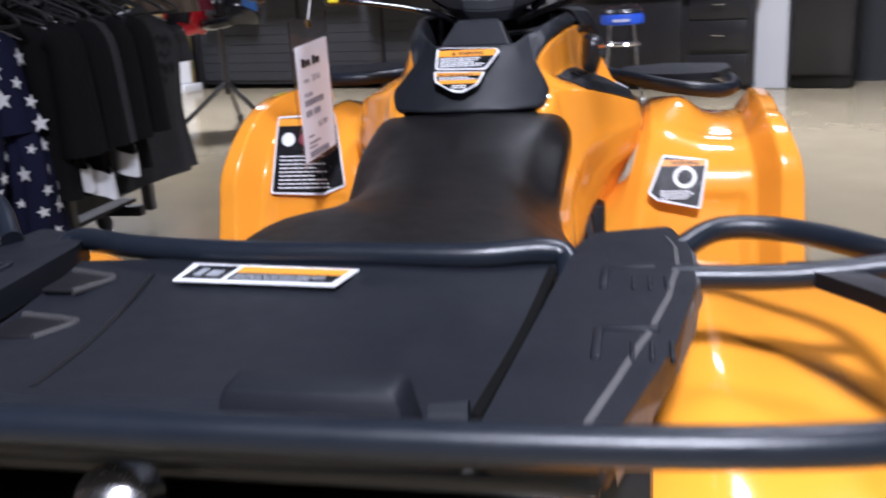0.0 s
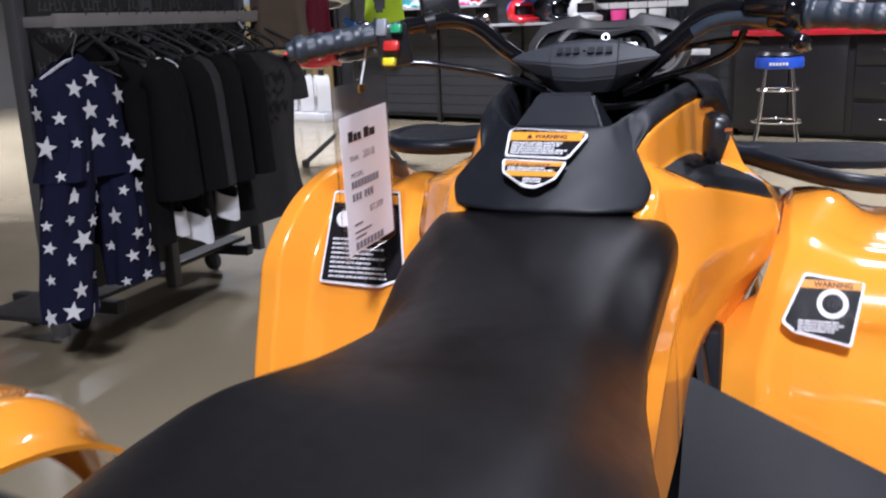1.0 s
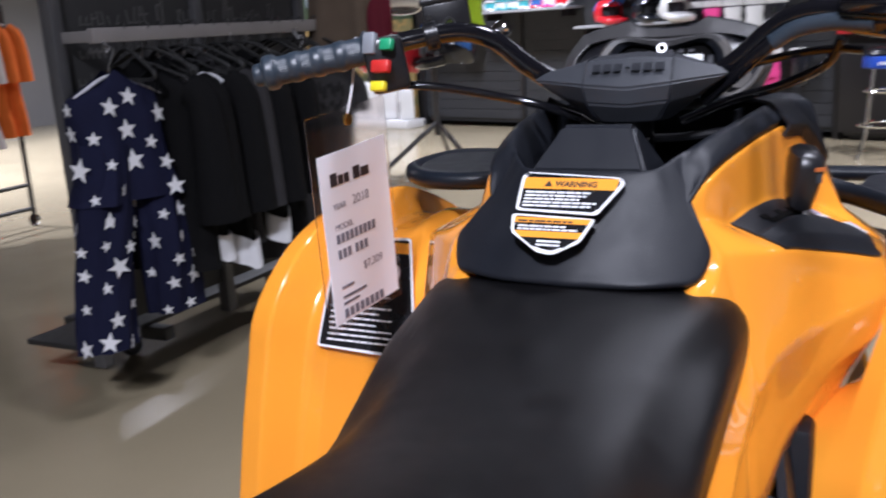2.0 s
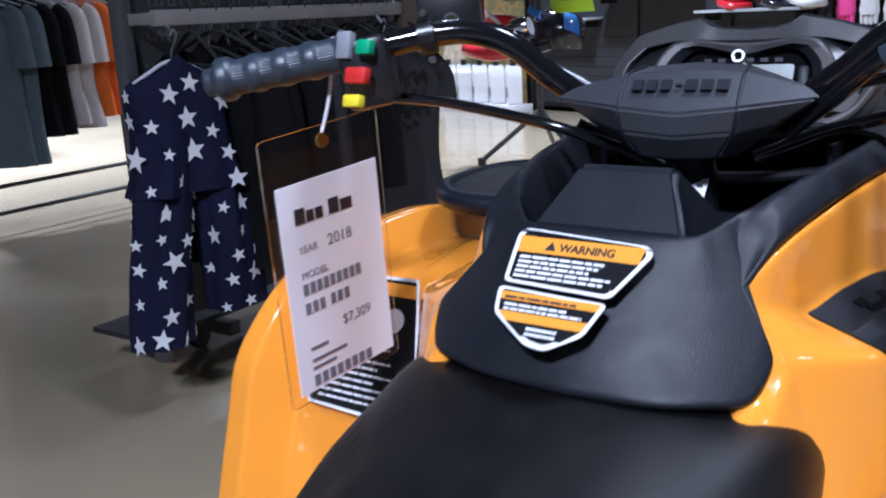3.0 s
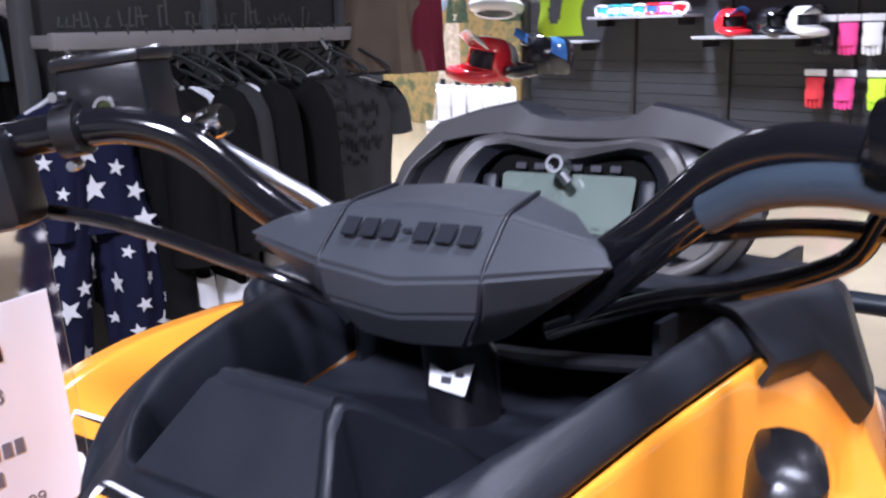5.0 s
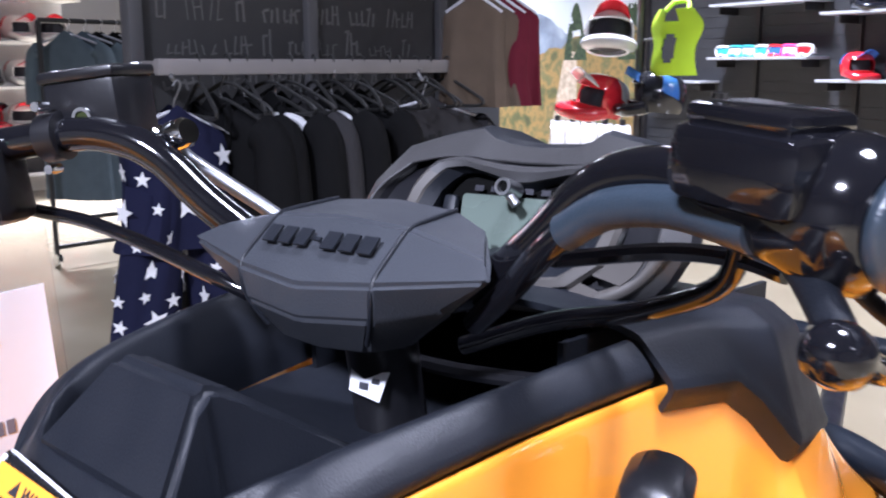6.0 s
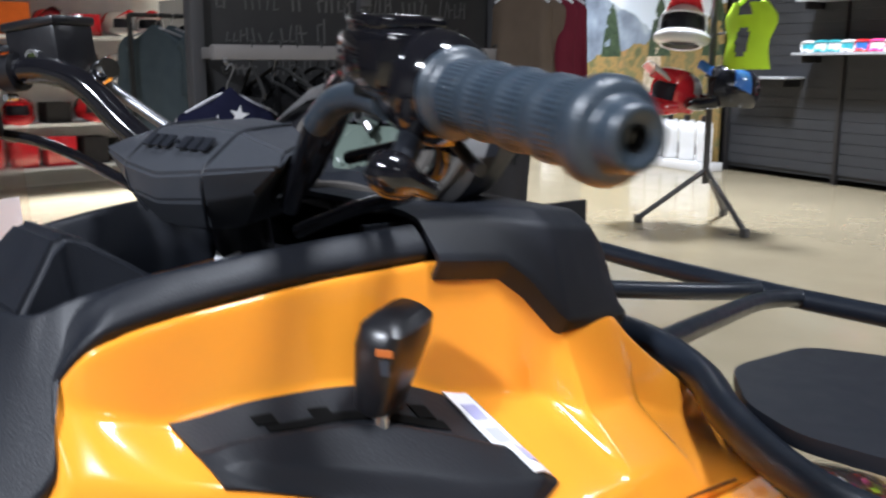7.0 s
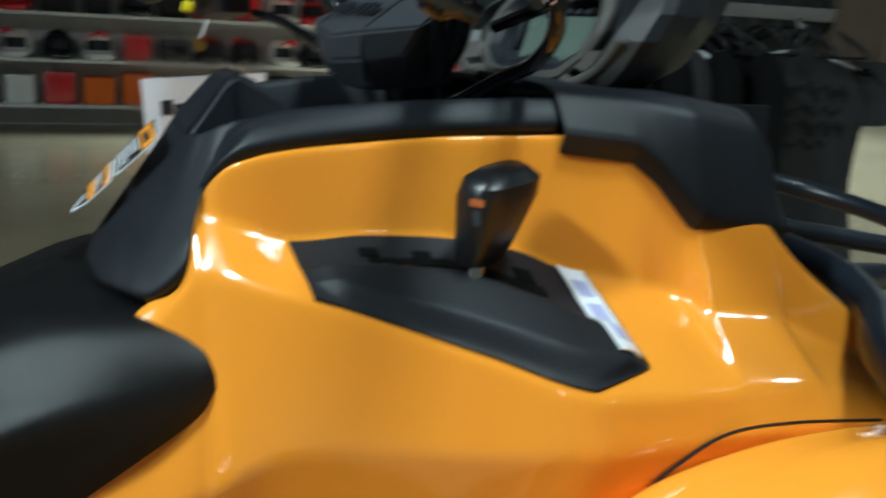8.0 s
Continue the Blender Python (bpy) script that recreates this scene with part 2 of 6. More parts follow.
# ---- the quad bike ----
atv = thing("quad_bike", "orange and black sport utility quad bike parked on the showroom floor", "quad bike")


def mirrored(f, sx):
    def g(u, v):
        x, y, z = f(u, v)
        return (sx * x, y, z)
    return g


# seat
seat_shape = spline([-0.84, -0.81, -0.74, -0.60, -0.42, -0.30, -0.20, -0.13, -0.07, -0.03, 0.005, 0.028, 0.040],
                    [(0.815, 0.15), (0.852, 0.180), (0.874, 0.207), (0.874, 0.222), (0.852, 0.192), (0.846, 0.168), (0.858, 0.158), (0.882, 0.157), (0.902, 0.160), (0.905, 0.161), (0.899, 0.161), (0.892, 0.160), (0.882, 0.157)])


def seat_surface(u, v):
    y = -0.84 + 0.88 * v
    zc, hw = seat_shape(y)
    k = min(1.0, max(0.0, (0.0 - y) / 0.14))
    top, drop, soft = 0.88 - 0.24 * k, 0.044 + 0.024 * k, 0.010 + 0.002 * k
    line = rounded_line([(-hw * 0.86, zc - 0.19), (-hw, zc - drop), (-hw * top, zc - soft), (-hw * 0.40, zc - 0.003), (0, zc), (hw * 0.40, zc - 0.003), (hw * top, zc - soft), (hw, zc - drop), (hw * 0.86, zc - 0.19)], 61, 2)
    i = u * 60
    k = min(int(i), 59)
    x, z = line[k] + (line[k + 1] - line[k]) * (i - k)
    if x < 0:
        x *= 1 + 0.14 * min(1.0, max(0.0, (y + 0.42) / 0.34))
    y -= 1.4 * max(0.0, 0.862 - z) * min(1.0, max(0.0, (y + 0.25) / 0.2))
    return (x, y, z)


part("seat", surface(seat_surface, 60, 60, 0.012), SEAT, atv, "black grained vinyl saddle with a raised nose")
part("seat_base", box((0, -0.40, 0.66), (0.24, 0.80, 0.16), bevel=0.03), DARK, atv)


def creased(points, per, soft=0.004, n=4):
    """A run through the points with per steps on each straight and n steps round each softened corner."""
    p = [np.array(q, float) for q in points]
    out, start = [], p[0]
    for i in range(1, len(p) - 1):
        a, b = p[i - 1] - p[i], p[i + 1] - p[i]
        la, lb = np.linalg.norm(a), np.linalg.norm(b)
        ra, rb = min(soft, 0.42 * la), min(soft, 0.42 * lb)
        s, e = p[i] + a / max(la, 1e-9) * ra, p[i] + b / max(lb, 1e-9) * rb
        out += [start + (s - start) * k / per for k in range(per)]
        out += [s * (1 - t) ** 2 + p[i] * 2 * t * (1 - t) + e * t * t for t in (k / n for k in range(n))]
        start = e
    return np.array(out + [start + (p[-1] - start) * k / per for k in range(per + 1)])


# tank cover: one moulding from the seat's edge over the rim and down into the well, half given, rear centre first
cover_edge = [(0, -0.059, 0.906), (0.060, -0.052, 0.906), (0.098, -0.034, 0.906), (0.116, -0.019, 0.908), (0.1235, 0.002, 0.929), (0.111, 0.0075, 0.950), (0.0985, 0.012, 0.970),
              (0.1045, 0.018, 0.984), (0.1115, 0.027, 0.995), (0.118, 0.042, 1.004), (0.127, 0.080, 1.012), (0.139, 0.150, 1.020), (0.153, 0.245, 1.025)]
cover_rim = [(0, 0.0085, 1.0065), (0.040, 0.0095, 1.0065), (0.064, 0.015, 1.008), (0.0735, 0.023, 1.012), (0.0790, 0.029, 1.016), (0.0825, 0.034, 1.018), (0.0855, 0.039, 1.020),
             (0.0890, 0.046, 1.022), (0.0930, 0.055, 1.024), (0.0980, 0.070, 1.027), (0.1060, 0.096, 1.031), (0.1190, 0.155, 1.037), (0.1310, 0.245, 1.042)]
NC = 72
cover_at = spline(range(13), [tuple(e) + tuple(r) for e, r in zip(cover_edge, cover_rim)])


def cover_section(s):
    """The section at s, 0 at the rear centre and 1 at the front end of the shoulder."""
    v = cover_at(12 * s)
    e, r = np.array(v[:3]), np.array(v[3:])
    side = min(1.0, max(0.0, (12 * s - 6) / 3.0))
    lip = min(1.0, max(0.0, (4.2 - 12 * s) / 1.5))
    across = np.array((r[0] - e[0], r[1] - e[1], 0.0))
    across /= max(1e-6, np.linalg.norm(across))
    inward = np.array((-1.0, 0.25, 0.0)) * side + np.array((0.0, 1.0, 0.0)) * (1 - side)
    inward /= np.linalg.norm(inward)
    low = e + across * (0.012 * lip + 0.004 + 0.008 * side) + np.array((0.0, 0.0, -0.012 + 0.004 * lip))
    q1, q2 = e + (r - e) * (0.16 + 0.10 * side), e + (r - e) * (0.62 + 0.10 * side)
    for q, up in ((q1, 0.005), (q2, 0.006)):
        q[1] += (1 - side) * (-0.061 + 0.67 * (q[2] - 0.906) + 3.0 * q[0] ** 2 - q[1])
        q[2] += up * side
    depth = 0.045 + 0.012 * side
    return creased([low, e, q1, q2, r, r + inward * 0.007 + np.array((0, 0, -0.006 - 0.008 * side)), r + inward * (0.020 + 0.004 * side) + np.array((0, 0, -depth))], 4, 0.0055, 4)


cover_rows = [cover_section(k / NC) for k in range(NC + 1)]


def tank_cover(u, v):
    i = int(round(abs(2 * u - 1) * NC))
    p = cover_rows[i][int(round(v * (len(cover_rows[0]) - 1)))]
    return (p[0] if u >= 0.5 else -p[0] * (1 + 0.16 * min(1.0, max(0.0, (1.0 - p[2]) / 0.06))), p[1], p[2])


tank = part("tank_cover", surface(tank_cover, 2 * NC, len(cover_rows[0]) - 1, 0.0), BLACK, atv, "matt black moulded fuel tank cover", angle=75)


def well_floor(u, v):
    y = 0.012 + 0.44 * v
    return ((2 * u - 1) * float(np.interp(y, [0.012, 0.10, 0.20, 0.45], [0.080, 0.092, 0.106, 0.128])), y, 0.974 + 0.006 * (2 * u - 1) ** 2)


part("storage_well", surface(well_floor, 20, 20, 0.004), BLACK, atv, "dark hollow around the steering stem")

for sx in (1, -1):
    part("well_side", surface(mirrored(lambda u, v: (0.104 + 0.020 * v, 0.225 + 0.215 * v, 0.965 + 0.075 * u), sx), 3, 6, 0.004), BLACK, atv)

wedge = bmesh.new()
wedge_rows = [[(-0.070, 0.010, 0.972), (-0.060, 0.0085, 1.004), (0.060, 0.0085, 1.004), (0.070, 0.010, 0.972)],
              [(-0.047, 0.046, 0.972), (-0.036, 0.043, 1.047), (0.040, 0.043, 1.047), (0.051, 0.046, 0.972)],
              [(-0.050, 0.062, 0.972), (-0.037, 0.056, 1.045), (0.041, 0.056, 1.045), (0.054, 0.062, 0.972)],
              [(-0.055, 0.150, 0.972), (-0.044, 0.142, 0.985), (0.048, 0.142, 0.985), (0.059, 0.150, 0.972)]]
wv = [[wedge.verts.new(p) for p in row] for row in wedge_rows]
for i in range(3):
    for j in range(3):
        wedge.faces.new((wv[i][j], wv[i][j + 1], wv[i + 1][j + 1], wv[i + 1][j]))
wedge.faces.new(wv[0][::-1])
wedge.faces.new(wv[3])
bmesh.ops.recalc_face_normals(wedge, faces=wedge.faces[:])
bmesh.ops.bevel(wedge, geom=wedge.edges[:], offset=0.0045, segments=3, affect="EDGES")
part("tank_bump", wedge, BLACK, atv, "raised wedge on the tank cover", angle=40)

for sx in (1, -1):
    # cowl ahead of the shoulder, its outer facet ending in a point above the mudguard
    def cowl_surface(u, v):
        y = 0.247 + 0.178 * v
        xe = float(np.interp(y, [0.247, 0.298, 0.316, 0.339, 0.362, 0.425], [0.157, 0.169, 0.177, 0.190, 0.187, 0.176]))
        ze = float(np.interp(y, [0.247, 0.298, 0.316, 0.339, 0.362, 0.425], [1.021, 1.016, 1.001, 0.971, 0.966, 0.957]))
        zt = float(np.interp(y, [0.247, 0.34, 0.398, 0.414, 0.425], [1.047, 1.044, 1.035, 1.018, 0.962]))
        dz = max(0.004, zt - ze)
        sec = creased([(xe - 0.004, ze - 0.012), (xe + 0.003, ze), (xe - 0.004, ze + 0.30 * dz), (xe - 0.018, ze + 0.86 * dz), (xe - 0.034, zt), (0.06, zt + 0.002), (0.0, zt + 0.002)], 3, 0.003, 2)
        x, z = sec[int(round(u * (len(sec) - 1)))]
        return (x, y, z)
    part("cowl", surface(mirrored(cowl_surface, sx), 28, 48, 0.004), BLACK, atv, "angular black cowl below the dash", angle=24)

# orange side panels: top edge, foot of the wall, crease of the ledge, flank, lower edge
panel_rows = [
    (-0.40, 0.10, 0.70, 0.12, 0.69, 0.14, 0.66, 0.158, 0.60, 0.15, 0.50),
    (-0.16, 0.11, 0.80, 0.12, 0.79, 0.135, 0.765, 0.158, 0.665, 0.155, 0.52),
    (-0.06, 0.110, 0.872, 0.119, 0.868, 0.132, 0.852, 0.160, 0.745, 0.160, 0.55),
    (-0.020, 0.110, 0.903, 0.117, 0.902, 0.128, 0.888, 0.163, 0.775, 0.163, 0.57),
    (0.003, 0.117, 0.924, 0.122, 0.923, 0.131, 0.918, 0.166, 0.790, 0.164, 0.58),
    (0.0115, 0.0965, 0.963, 0.104, 0.960, 0.133, 0.926, 0.167, 0.792, 0.164, 0.582),
    (0.027, 0.1105, 0.989, 0.113, 0.958, 0.147, 0.926, 0.173, 0.804, 0.165, 0.597),
    (0.045, 0.1180, 0.999, 0.121, 0.951, 0.162, 0.924, 0.180, 0.816, 0.166, 0.61),
    (0.068, 0.1235, 1.005, 0.127, 0.944, 0.178, 0.921, 0.192, 0.826, 0.168, 0.625),
    (0.12, 0.133, 1.012, 0.140, 0.950, 0.207, 0.907, 0.220, 0.832, 0.172, 0.65),
    (0.17, 0.1415, 1.017, 0.150, 0.949, 0.234, 0.893, 0.248, 0.836, 0.180, 0.675),
    (0.22, 0.1485, 1.019, 0.159, 0.940, 0.262, 0.878, 0.272, 0.842, 0.195, 0.67),
    (0.25, 0.1530, 1.020, 0.167, 0.928, 0.266, 0.875, 0.274, 0.842, 0.202, 0.66),
    (0.28, 0.160, 1.018, 0.175, 0.924, 0.266, 0.873, 0.274, 0.842, 0.208, 0.66),
    (0.298, 0.166, 1.014, 0.181, 0.920, 0.265, 0.872, 0.274, 0.842, 0.212, 0.66),
    (0.332, 0.184, 0.976, 0.191, 0.912, 0.262, 0.870, 0.273, 0.842, 0.222, 0.67),
    (0.343, 0.187, 0.968, 0.214, 0.908, 0.260, 0.870, 0.273, 0.842, 0.225, 0.68),
    (0.375, 0.188, 0.966, 0.212, 0.903, 0.258, 0.868, 0.272, 0.842, 0.234, 0.70),
    (0.406, 0.186, 0.960, 0.209, 0.897, 0.256, 0.864, 0.272, 0.842, 0.240, 0.72),
    (0.416, 0.189, 0.948, 0.206, 0.890, 0.256, 0.860, 0.272, 0.840, 0.243, 0.73),
    (0.47, 0.194, 0.905, 0.215, 0.868, 0.260, 0.848, 0.280, 0.832, 0.255, 0.76),
    (0.53, 0.205, 0.862, 0.228, 0.848, 0.270, 0.838, 0.300, 0.822, 0.265, 0.77)]
panel_y = [r[0] for r in panel_rows]
panel_shape = spline(panel_y, [r[1:] for r in panel_rows])
panel_steps = np.concatenate([np.linspace(-0.40, -0.07, 14), np.linspace(-0.06, -0.002, 12), np.linspace(0.0, 0.03, 22), np.linspace(0.034, 0.325, 60), np.linspace(0.329, 0.346, 10), np.linspace(0.350, 0.402, 12), np.linspace(0.404, 0.42, 9), np.linspace(0.426, 0.53, 18)])
panel_lines = []
for y in panel_steps:
    a = panel_shape(float(y))
    panel_lines.append(creased([(a[0] - 0.010, a[1] - 0.004), (a[0], a[1]), (a[2], a[3]), (a[4], a[5]), (a[6], a[7]), (a[6] - 0.010, a[7] - 0.05), (a[8], a[9])], 6, 0.007, 5))


def panel_surface(u, v):
    i = int(round(v * (len(panel_steps) - 1)))
    j = int(round(u * (len(panel_lines[0]) - 1)))
    x, z = panel_lines[i][j]
    y = float(panel_steps[i])
    tuck = max(0.0, 1 - j / 6) * min(1.0, max(0.0, (y + 0.03) / 0.02)) * min(1.0, max(0.0, (0.07 - y) / 0.03))
    return (x - 0.004 * tuck, y + 0.020 * tuck, z - 0.004 * tuck)


def left_panel(u, v):
    x, y, z = panel_surface(u, v)
    return (-x * (1 + 0.15 * min(1.0, max(0.0, (1.0 - z) / 0.06)) * min(1.0, max(0.0, (0.25 - y) / 0.15))), y, z)


for sx in (1, -1):
    part("side_panel", surface(panel_surface if sx > 0 else left_panel, len(panel_lines[0]) - 1, len(panel_steps) - 1, 0.0), ORANGE, atv, "glossy orange moulded side panel", angle=60)

# gear gate on the right panel
def gate_surface(u, v, lift=0.002):
    w = 0.02 + 0.955 * u
    y0 = float(np.interp(w, [0, 1], [0.067, 0.074]))
    y1 = float(np.interp(w, [0, 0.80, 1], [0.264, 0.274, 0.222]))
    y = y0 + (y1 - y0) * v
    a = panel_shape(y)
    n = Vector((a[3] - a[5], 0, a[4] - a[2])).normalized()
    arc = 0.40 - 0.16 * math.sin(math.pi * min(1.0, v * 1.05))
    rise = min(1.0, max(0.0, (u - arc - 0.10) / 0.05)) * min(1.0, max(0.0, (1.0 - u) / 0.25)) * min(1.0, v / 0.10) * min(1.0, (1 - v) / 0.08)
    lift += 0.008 * rise * rise * (3 - 2 * rise)
    return (a[2] + (a[4] - a[2]) * w + n.x * lift, y, a[3] + (a[5] - a[3]) * w + n.z * lift)


gate = part("gear_gate", surface(gate_surface, 40, 40, 0.006), GUARD, atv, "black plastic gear selector gate", angle=60)
SLOTBLACK = material("slot_black", (0.003, 0.003, 0.003), 0.9, spec=0.1)
# black sheets laid on the gate stand for the shade inside its slots
part("slot_shade", surface(lambda u, v: gate_surface(0.25 + 0.07 * u + 0.03 * math.cos(2 * math.pi * v), 0.22 + 0.56 * v, 0.0034), 4, 24, 0.001), SLOTBLACK, gate)
for k in (0.20, 0.37, 0.53, 0.70):
    part("slot_shade", surface(lambda u, v, k=k: gate_surface(0.17 + 0.10 * u, k + 0.06 * v, 0.0036), 4, 4, 0.001), SLOTBLACK, gate)
part("label", surface(lambda u, v: gate_surface(0.76 * u, 0.895 + 0.090 * v, 0.0042), 12, 4, 0.0012), WHITE, gate, "white gear pattern label")
for k in (0.15, 0.42, 0.70):
    part("label_print", surface(lambda u, v, k=k: gate_surface(0.76 * (k + 0.18 * u), 0.915 + 0.050 * v, 0.0050), 4, 3, 0.0006), BLUEINK, gate)
# gear lever
lever = part("gear_lever", tube([(0.192, 0.174, 0.912), (0.188, 0.176, 0.935), (0.185, 0.178, 0.960)], 0.005, 16, 10), CHROME, atv, "short gear lever with a chunky black knob")
knob = bmesh.new()
shrink = Matrix.Translation((0.187, 0.177, 0.939)) @ Matrix.Scale(0.90, 4) @ Matrix.Translation((-0.177, -0.182, -0.937))
km = shrink @ pose(0.175, 0.184, 0.968, 8, 10, 20) @ Matrix.Diagonal((1.15, 1.12, 1.05, 1))
prev = None
for h, ax, ay in ((-0.030, 0.008, 0.011), (-0.026, 0.012, 0.015), (-0.005, 0.015, 0.020), (0.018, 0.017, 0.026), (0.030, 0.016, 0.025), (0.036, 0.010, 0.017)):
    ring = [knob.verts.new(km @ Vector((ax * math.copysign(abs(math.cos(a)) ** 0.6, math.cos(a)), ay * math.copysign(abs(math.sin(a)) ** 0.6, math.sin(a)) + 0.25 * (h + 0.03), h))) for a in (2 * math.pi * k / 20 for k in range(20))]
    if prev:
        for k in range(20):
            knob.faces.new((prev[k], prev[(k + 1) % 20], ring[(k + 1) % 20], ring[k]))
    else:
        knob.faces.new(ring[::-1])
    prev = ring
knob.faces.new(prev)
knob_ob = part("knob", knob, DARK, lever, "black plastic gear knob")
face_m = shrink @ basis((0.1925, 0.1738, 0.986), (0.88, 0.44, 0.0), (0.05, -0.1, 1)) @ Matrix.Translation((0, 0, 0.0012))
part("knob_mark", plate([(-0.006, -0.0022), (0.006, -0.0022), (0.0065, 0.0026), (-0.0055, 0.0026)], 0.001, face_m), material("amber_mark", (0.5, 0.14, 0.03), 0.4), lever)
part("knob_mark", plate([(-0.003, -0.016), (0.003, -0.016), (0.0035, -0.005), (-0.0035, -0.005)], 0.001, face_m), RUBBER, lever)


# front fenders
fender_line = spline([0, 0.10, 0.20, 0.30, 0.40, 0.50, 0.62, 0.78, 0.90, 1.0],
                     [(0.078, 0.41), (0.124, 0.585), (0.160, 0.69), (0.188, 0.765), (0.240, 0.822), (0.330, 0.846), (0.46, 0.850), (0.64, 0.80), (0.80, 0.71), (0.90, 0.58)])


fender_cut = creased([(0.160, -0.062), (0.205, -0.034), (0.226, -0.022), (0.256, -0.002), (0.300, 0.000), (0.440, -0.002), (0.474, 0.000), (0.512, 0.044), (0.548, 0.042), (0.570, -0.050)], 6, 0.006, 4)
NF = len(fender_cut) - 1


def front_fender(u, v):
    x, cut = fender_cut[int(round(u * NF))]
    v0 = max(0.0, 0.09 - 0.30 * (x - 0.205)) if x < 0.55 else 0.0
    w = v0 + (1 - v0) * v
    y, z = fender_line(w)
    y2, z2 = fender_line(min(1.0, w + 0.01))
    y1, z1 = fender_line(max(0.0, w - 0.01))
    t = Vector((y2 - y1, z2 - z1)).normalized()
    n = (-t.y, t.x)
    grow = min(1.0, max(0.0, (w - 0.04) / 0.22))
    o = cut * (0.78 + 0.22 * grow)
    o += 0.026 * math.exp(-((x - 0.345) / 0.05) ** 2) * math.exp(-((w - 0.56) / 0.09) ** 2)
    o -= 0.007 * min(1.0, max(0.0, (0.235 - w) / 0.012)) * min(1.0, max(0.0, (0.465 - x) / 0.02)) * min(1.0, max(0.0, (x - 0.27) / 0.03))
    inset = 0.045 * min(1.0, max(0.0, (w - 0.15) / 0.22)) * max(0.0, 1 - 2 * (x - 0.205) / 0.365) + 0.05 * min(1.0, max(0.0, (w - 0.17) / 0.12)) * max(0.0, (0.226 - x) / 0.066)
    k = min(1.0, max(0.0, (w - 0.24) / 0.20))
    taper = 0.034 * k * k * (3 - 2 * k) * max(0.0, (x - 0.42) / 0.15)
    return (x + inset - taper, y + n[0] * o, z + n[1] * o)


def right_fender(u, v):
    x, y, z = front_fender(u, v)
    k = min(1.0, max(0.0, (x - 0.30) / 0.10))
    return (x, y, z - 0.030 * k * k * (3 - 2 * k) * min(1.0, max(0.0, (y - 0.15) / 0.12)))


for sx in (1, -1):
    part("front_fender", surface(mirrored(right_fender if sx > 0 else front_fender, sx), NF, 110, 0.006 * sx), ORANGE, atv, "glossy orange front mudguard with a raised outer ridge", angle=38)

    # black liner, splash guard and footwell
    part("inner_liner", surface(mirrored(lambda u, v: (0.17 + 0.05 * v, 0.10 + 0.10 * u - 0.10 * v, 0.70 - 0.34 * v), sx), 4, 6, 0.01), BLACK, atv)
    part("splash_guard", surface(mirrored(lambda u, v: (0.165 + 0.40 * u, 0.075 - 0.02 * u - 0.13 * v, 0.655 - 0.17 * u - (0.31 - 0.16 * u) * v), sx), 12, 10, 0.012), GUARD, atv, "black plastic splash guard ahead of the foot")
    foot = bmesh.new()
    add_box(foot, (sx * 0.365, -0.27, 0.325), (0.39, 0.50, 0.025), bevel=0.008)
    for k in range(7):
        add_box(foot, (sx * 0.37, -0.45 + 0.06 * k, 0.345), (0.26, 0.022, 0.018), bevel=0.004)
    part("footboard", foot, DARK, atv)
    part("inner_guard", box((sx * 0.150, 0.165, 0.50), (0.11, 0.05, 0.40), bevel=0.008), GUARD, atv)

# rear fenders
rear_line = spline([0, 0.15, 0.30, 0.45, 0.62, 0.80, 1.0], [(-0.44, 0.45), (-0.455, 0.62), (-0.50, 0.735), (-0.60, 0.790), (-0.80, 0.805), (-1.02, 0.785), (-1.18, 0.70)])


def rear_fender(u, v):
    x = 0.22 + 0.35 * u
    y, z = rear_line(v)
    edge = max(0.0, (u - 0.72) / 0.28)
    y += 0.21 * max(0.0, (x - 0.28) / 0.29) * max(0.0, 1 - v / 0.75)
    crease = 0.022 * math.exp(-((u - 0.28) / 0.12) ** 2) * math.sin(math.pi * v)
    return (x, y + 0.05 * edge * (0.5 - v), z + crease - 0.10 * edge ** 2 + 0.012 * math.sin(math.pi * u))


for sx in (1, -1):
    part("rear_fender", surface((lambda u, v, sx=sx: (lambda p: (p[0] if sx > 0 else -0.30 - (p[0] - 0.22) * 0.77, p[1], p[2] + (0.008 if sx < 0 else 0.0)))(rear_fender(u, v))), 40, 60, -0.006 * sx), ORANGE, atv, "glossy orange rear mudguard", angle=60)
part("fender_label", surface(lambda u, v: (lambda p: (-p[0], p[1], p[2] + 0.003))(rear_fender(0.55 + 0.14 * u, 0.32 + 0.07 * v)), 6, 6, 0.001), WHITE, atv, "small white label on the rear mudguard")

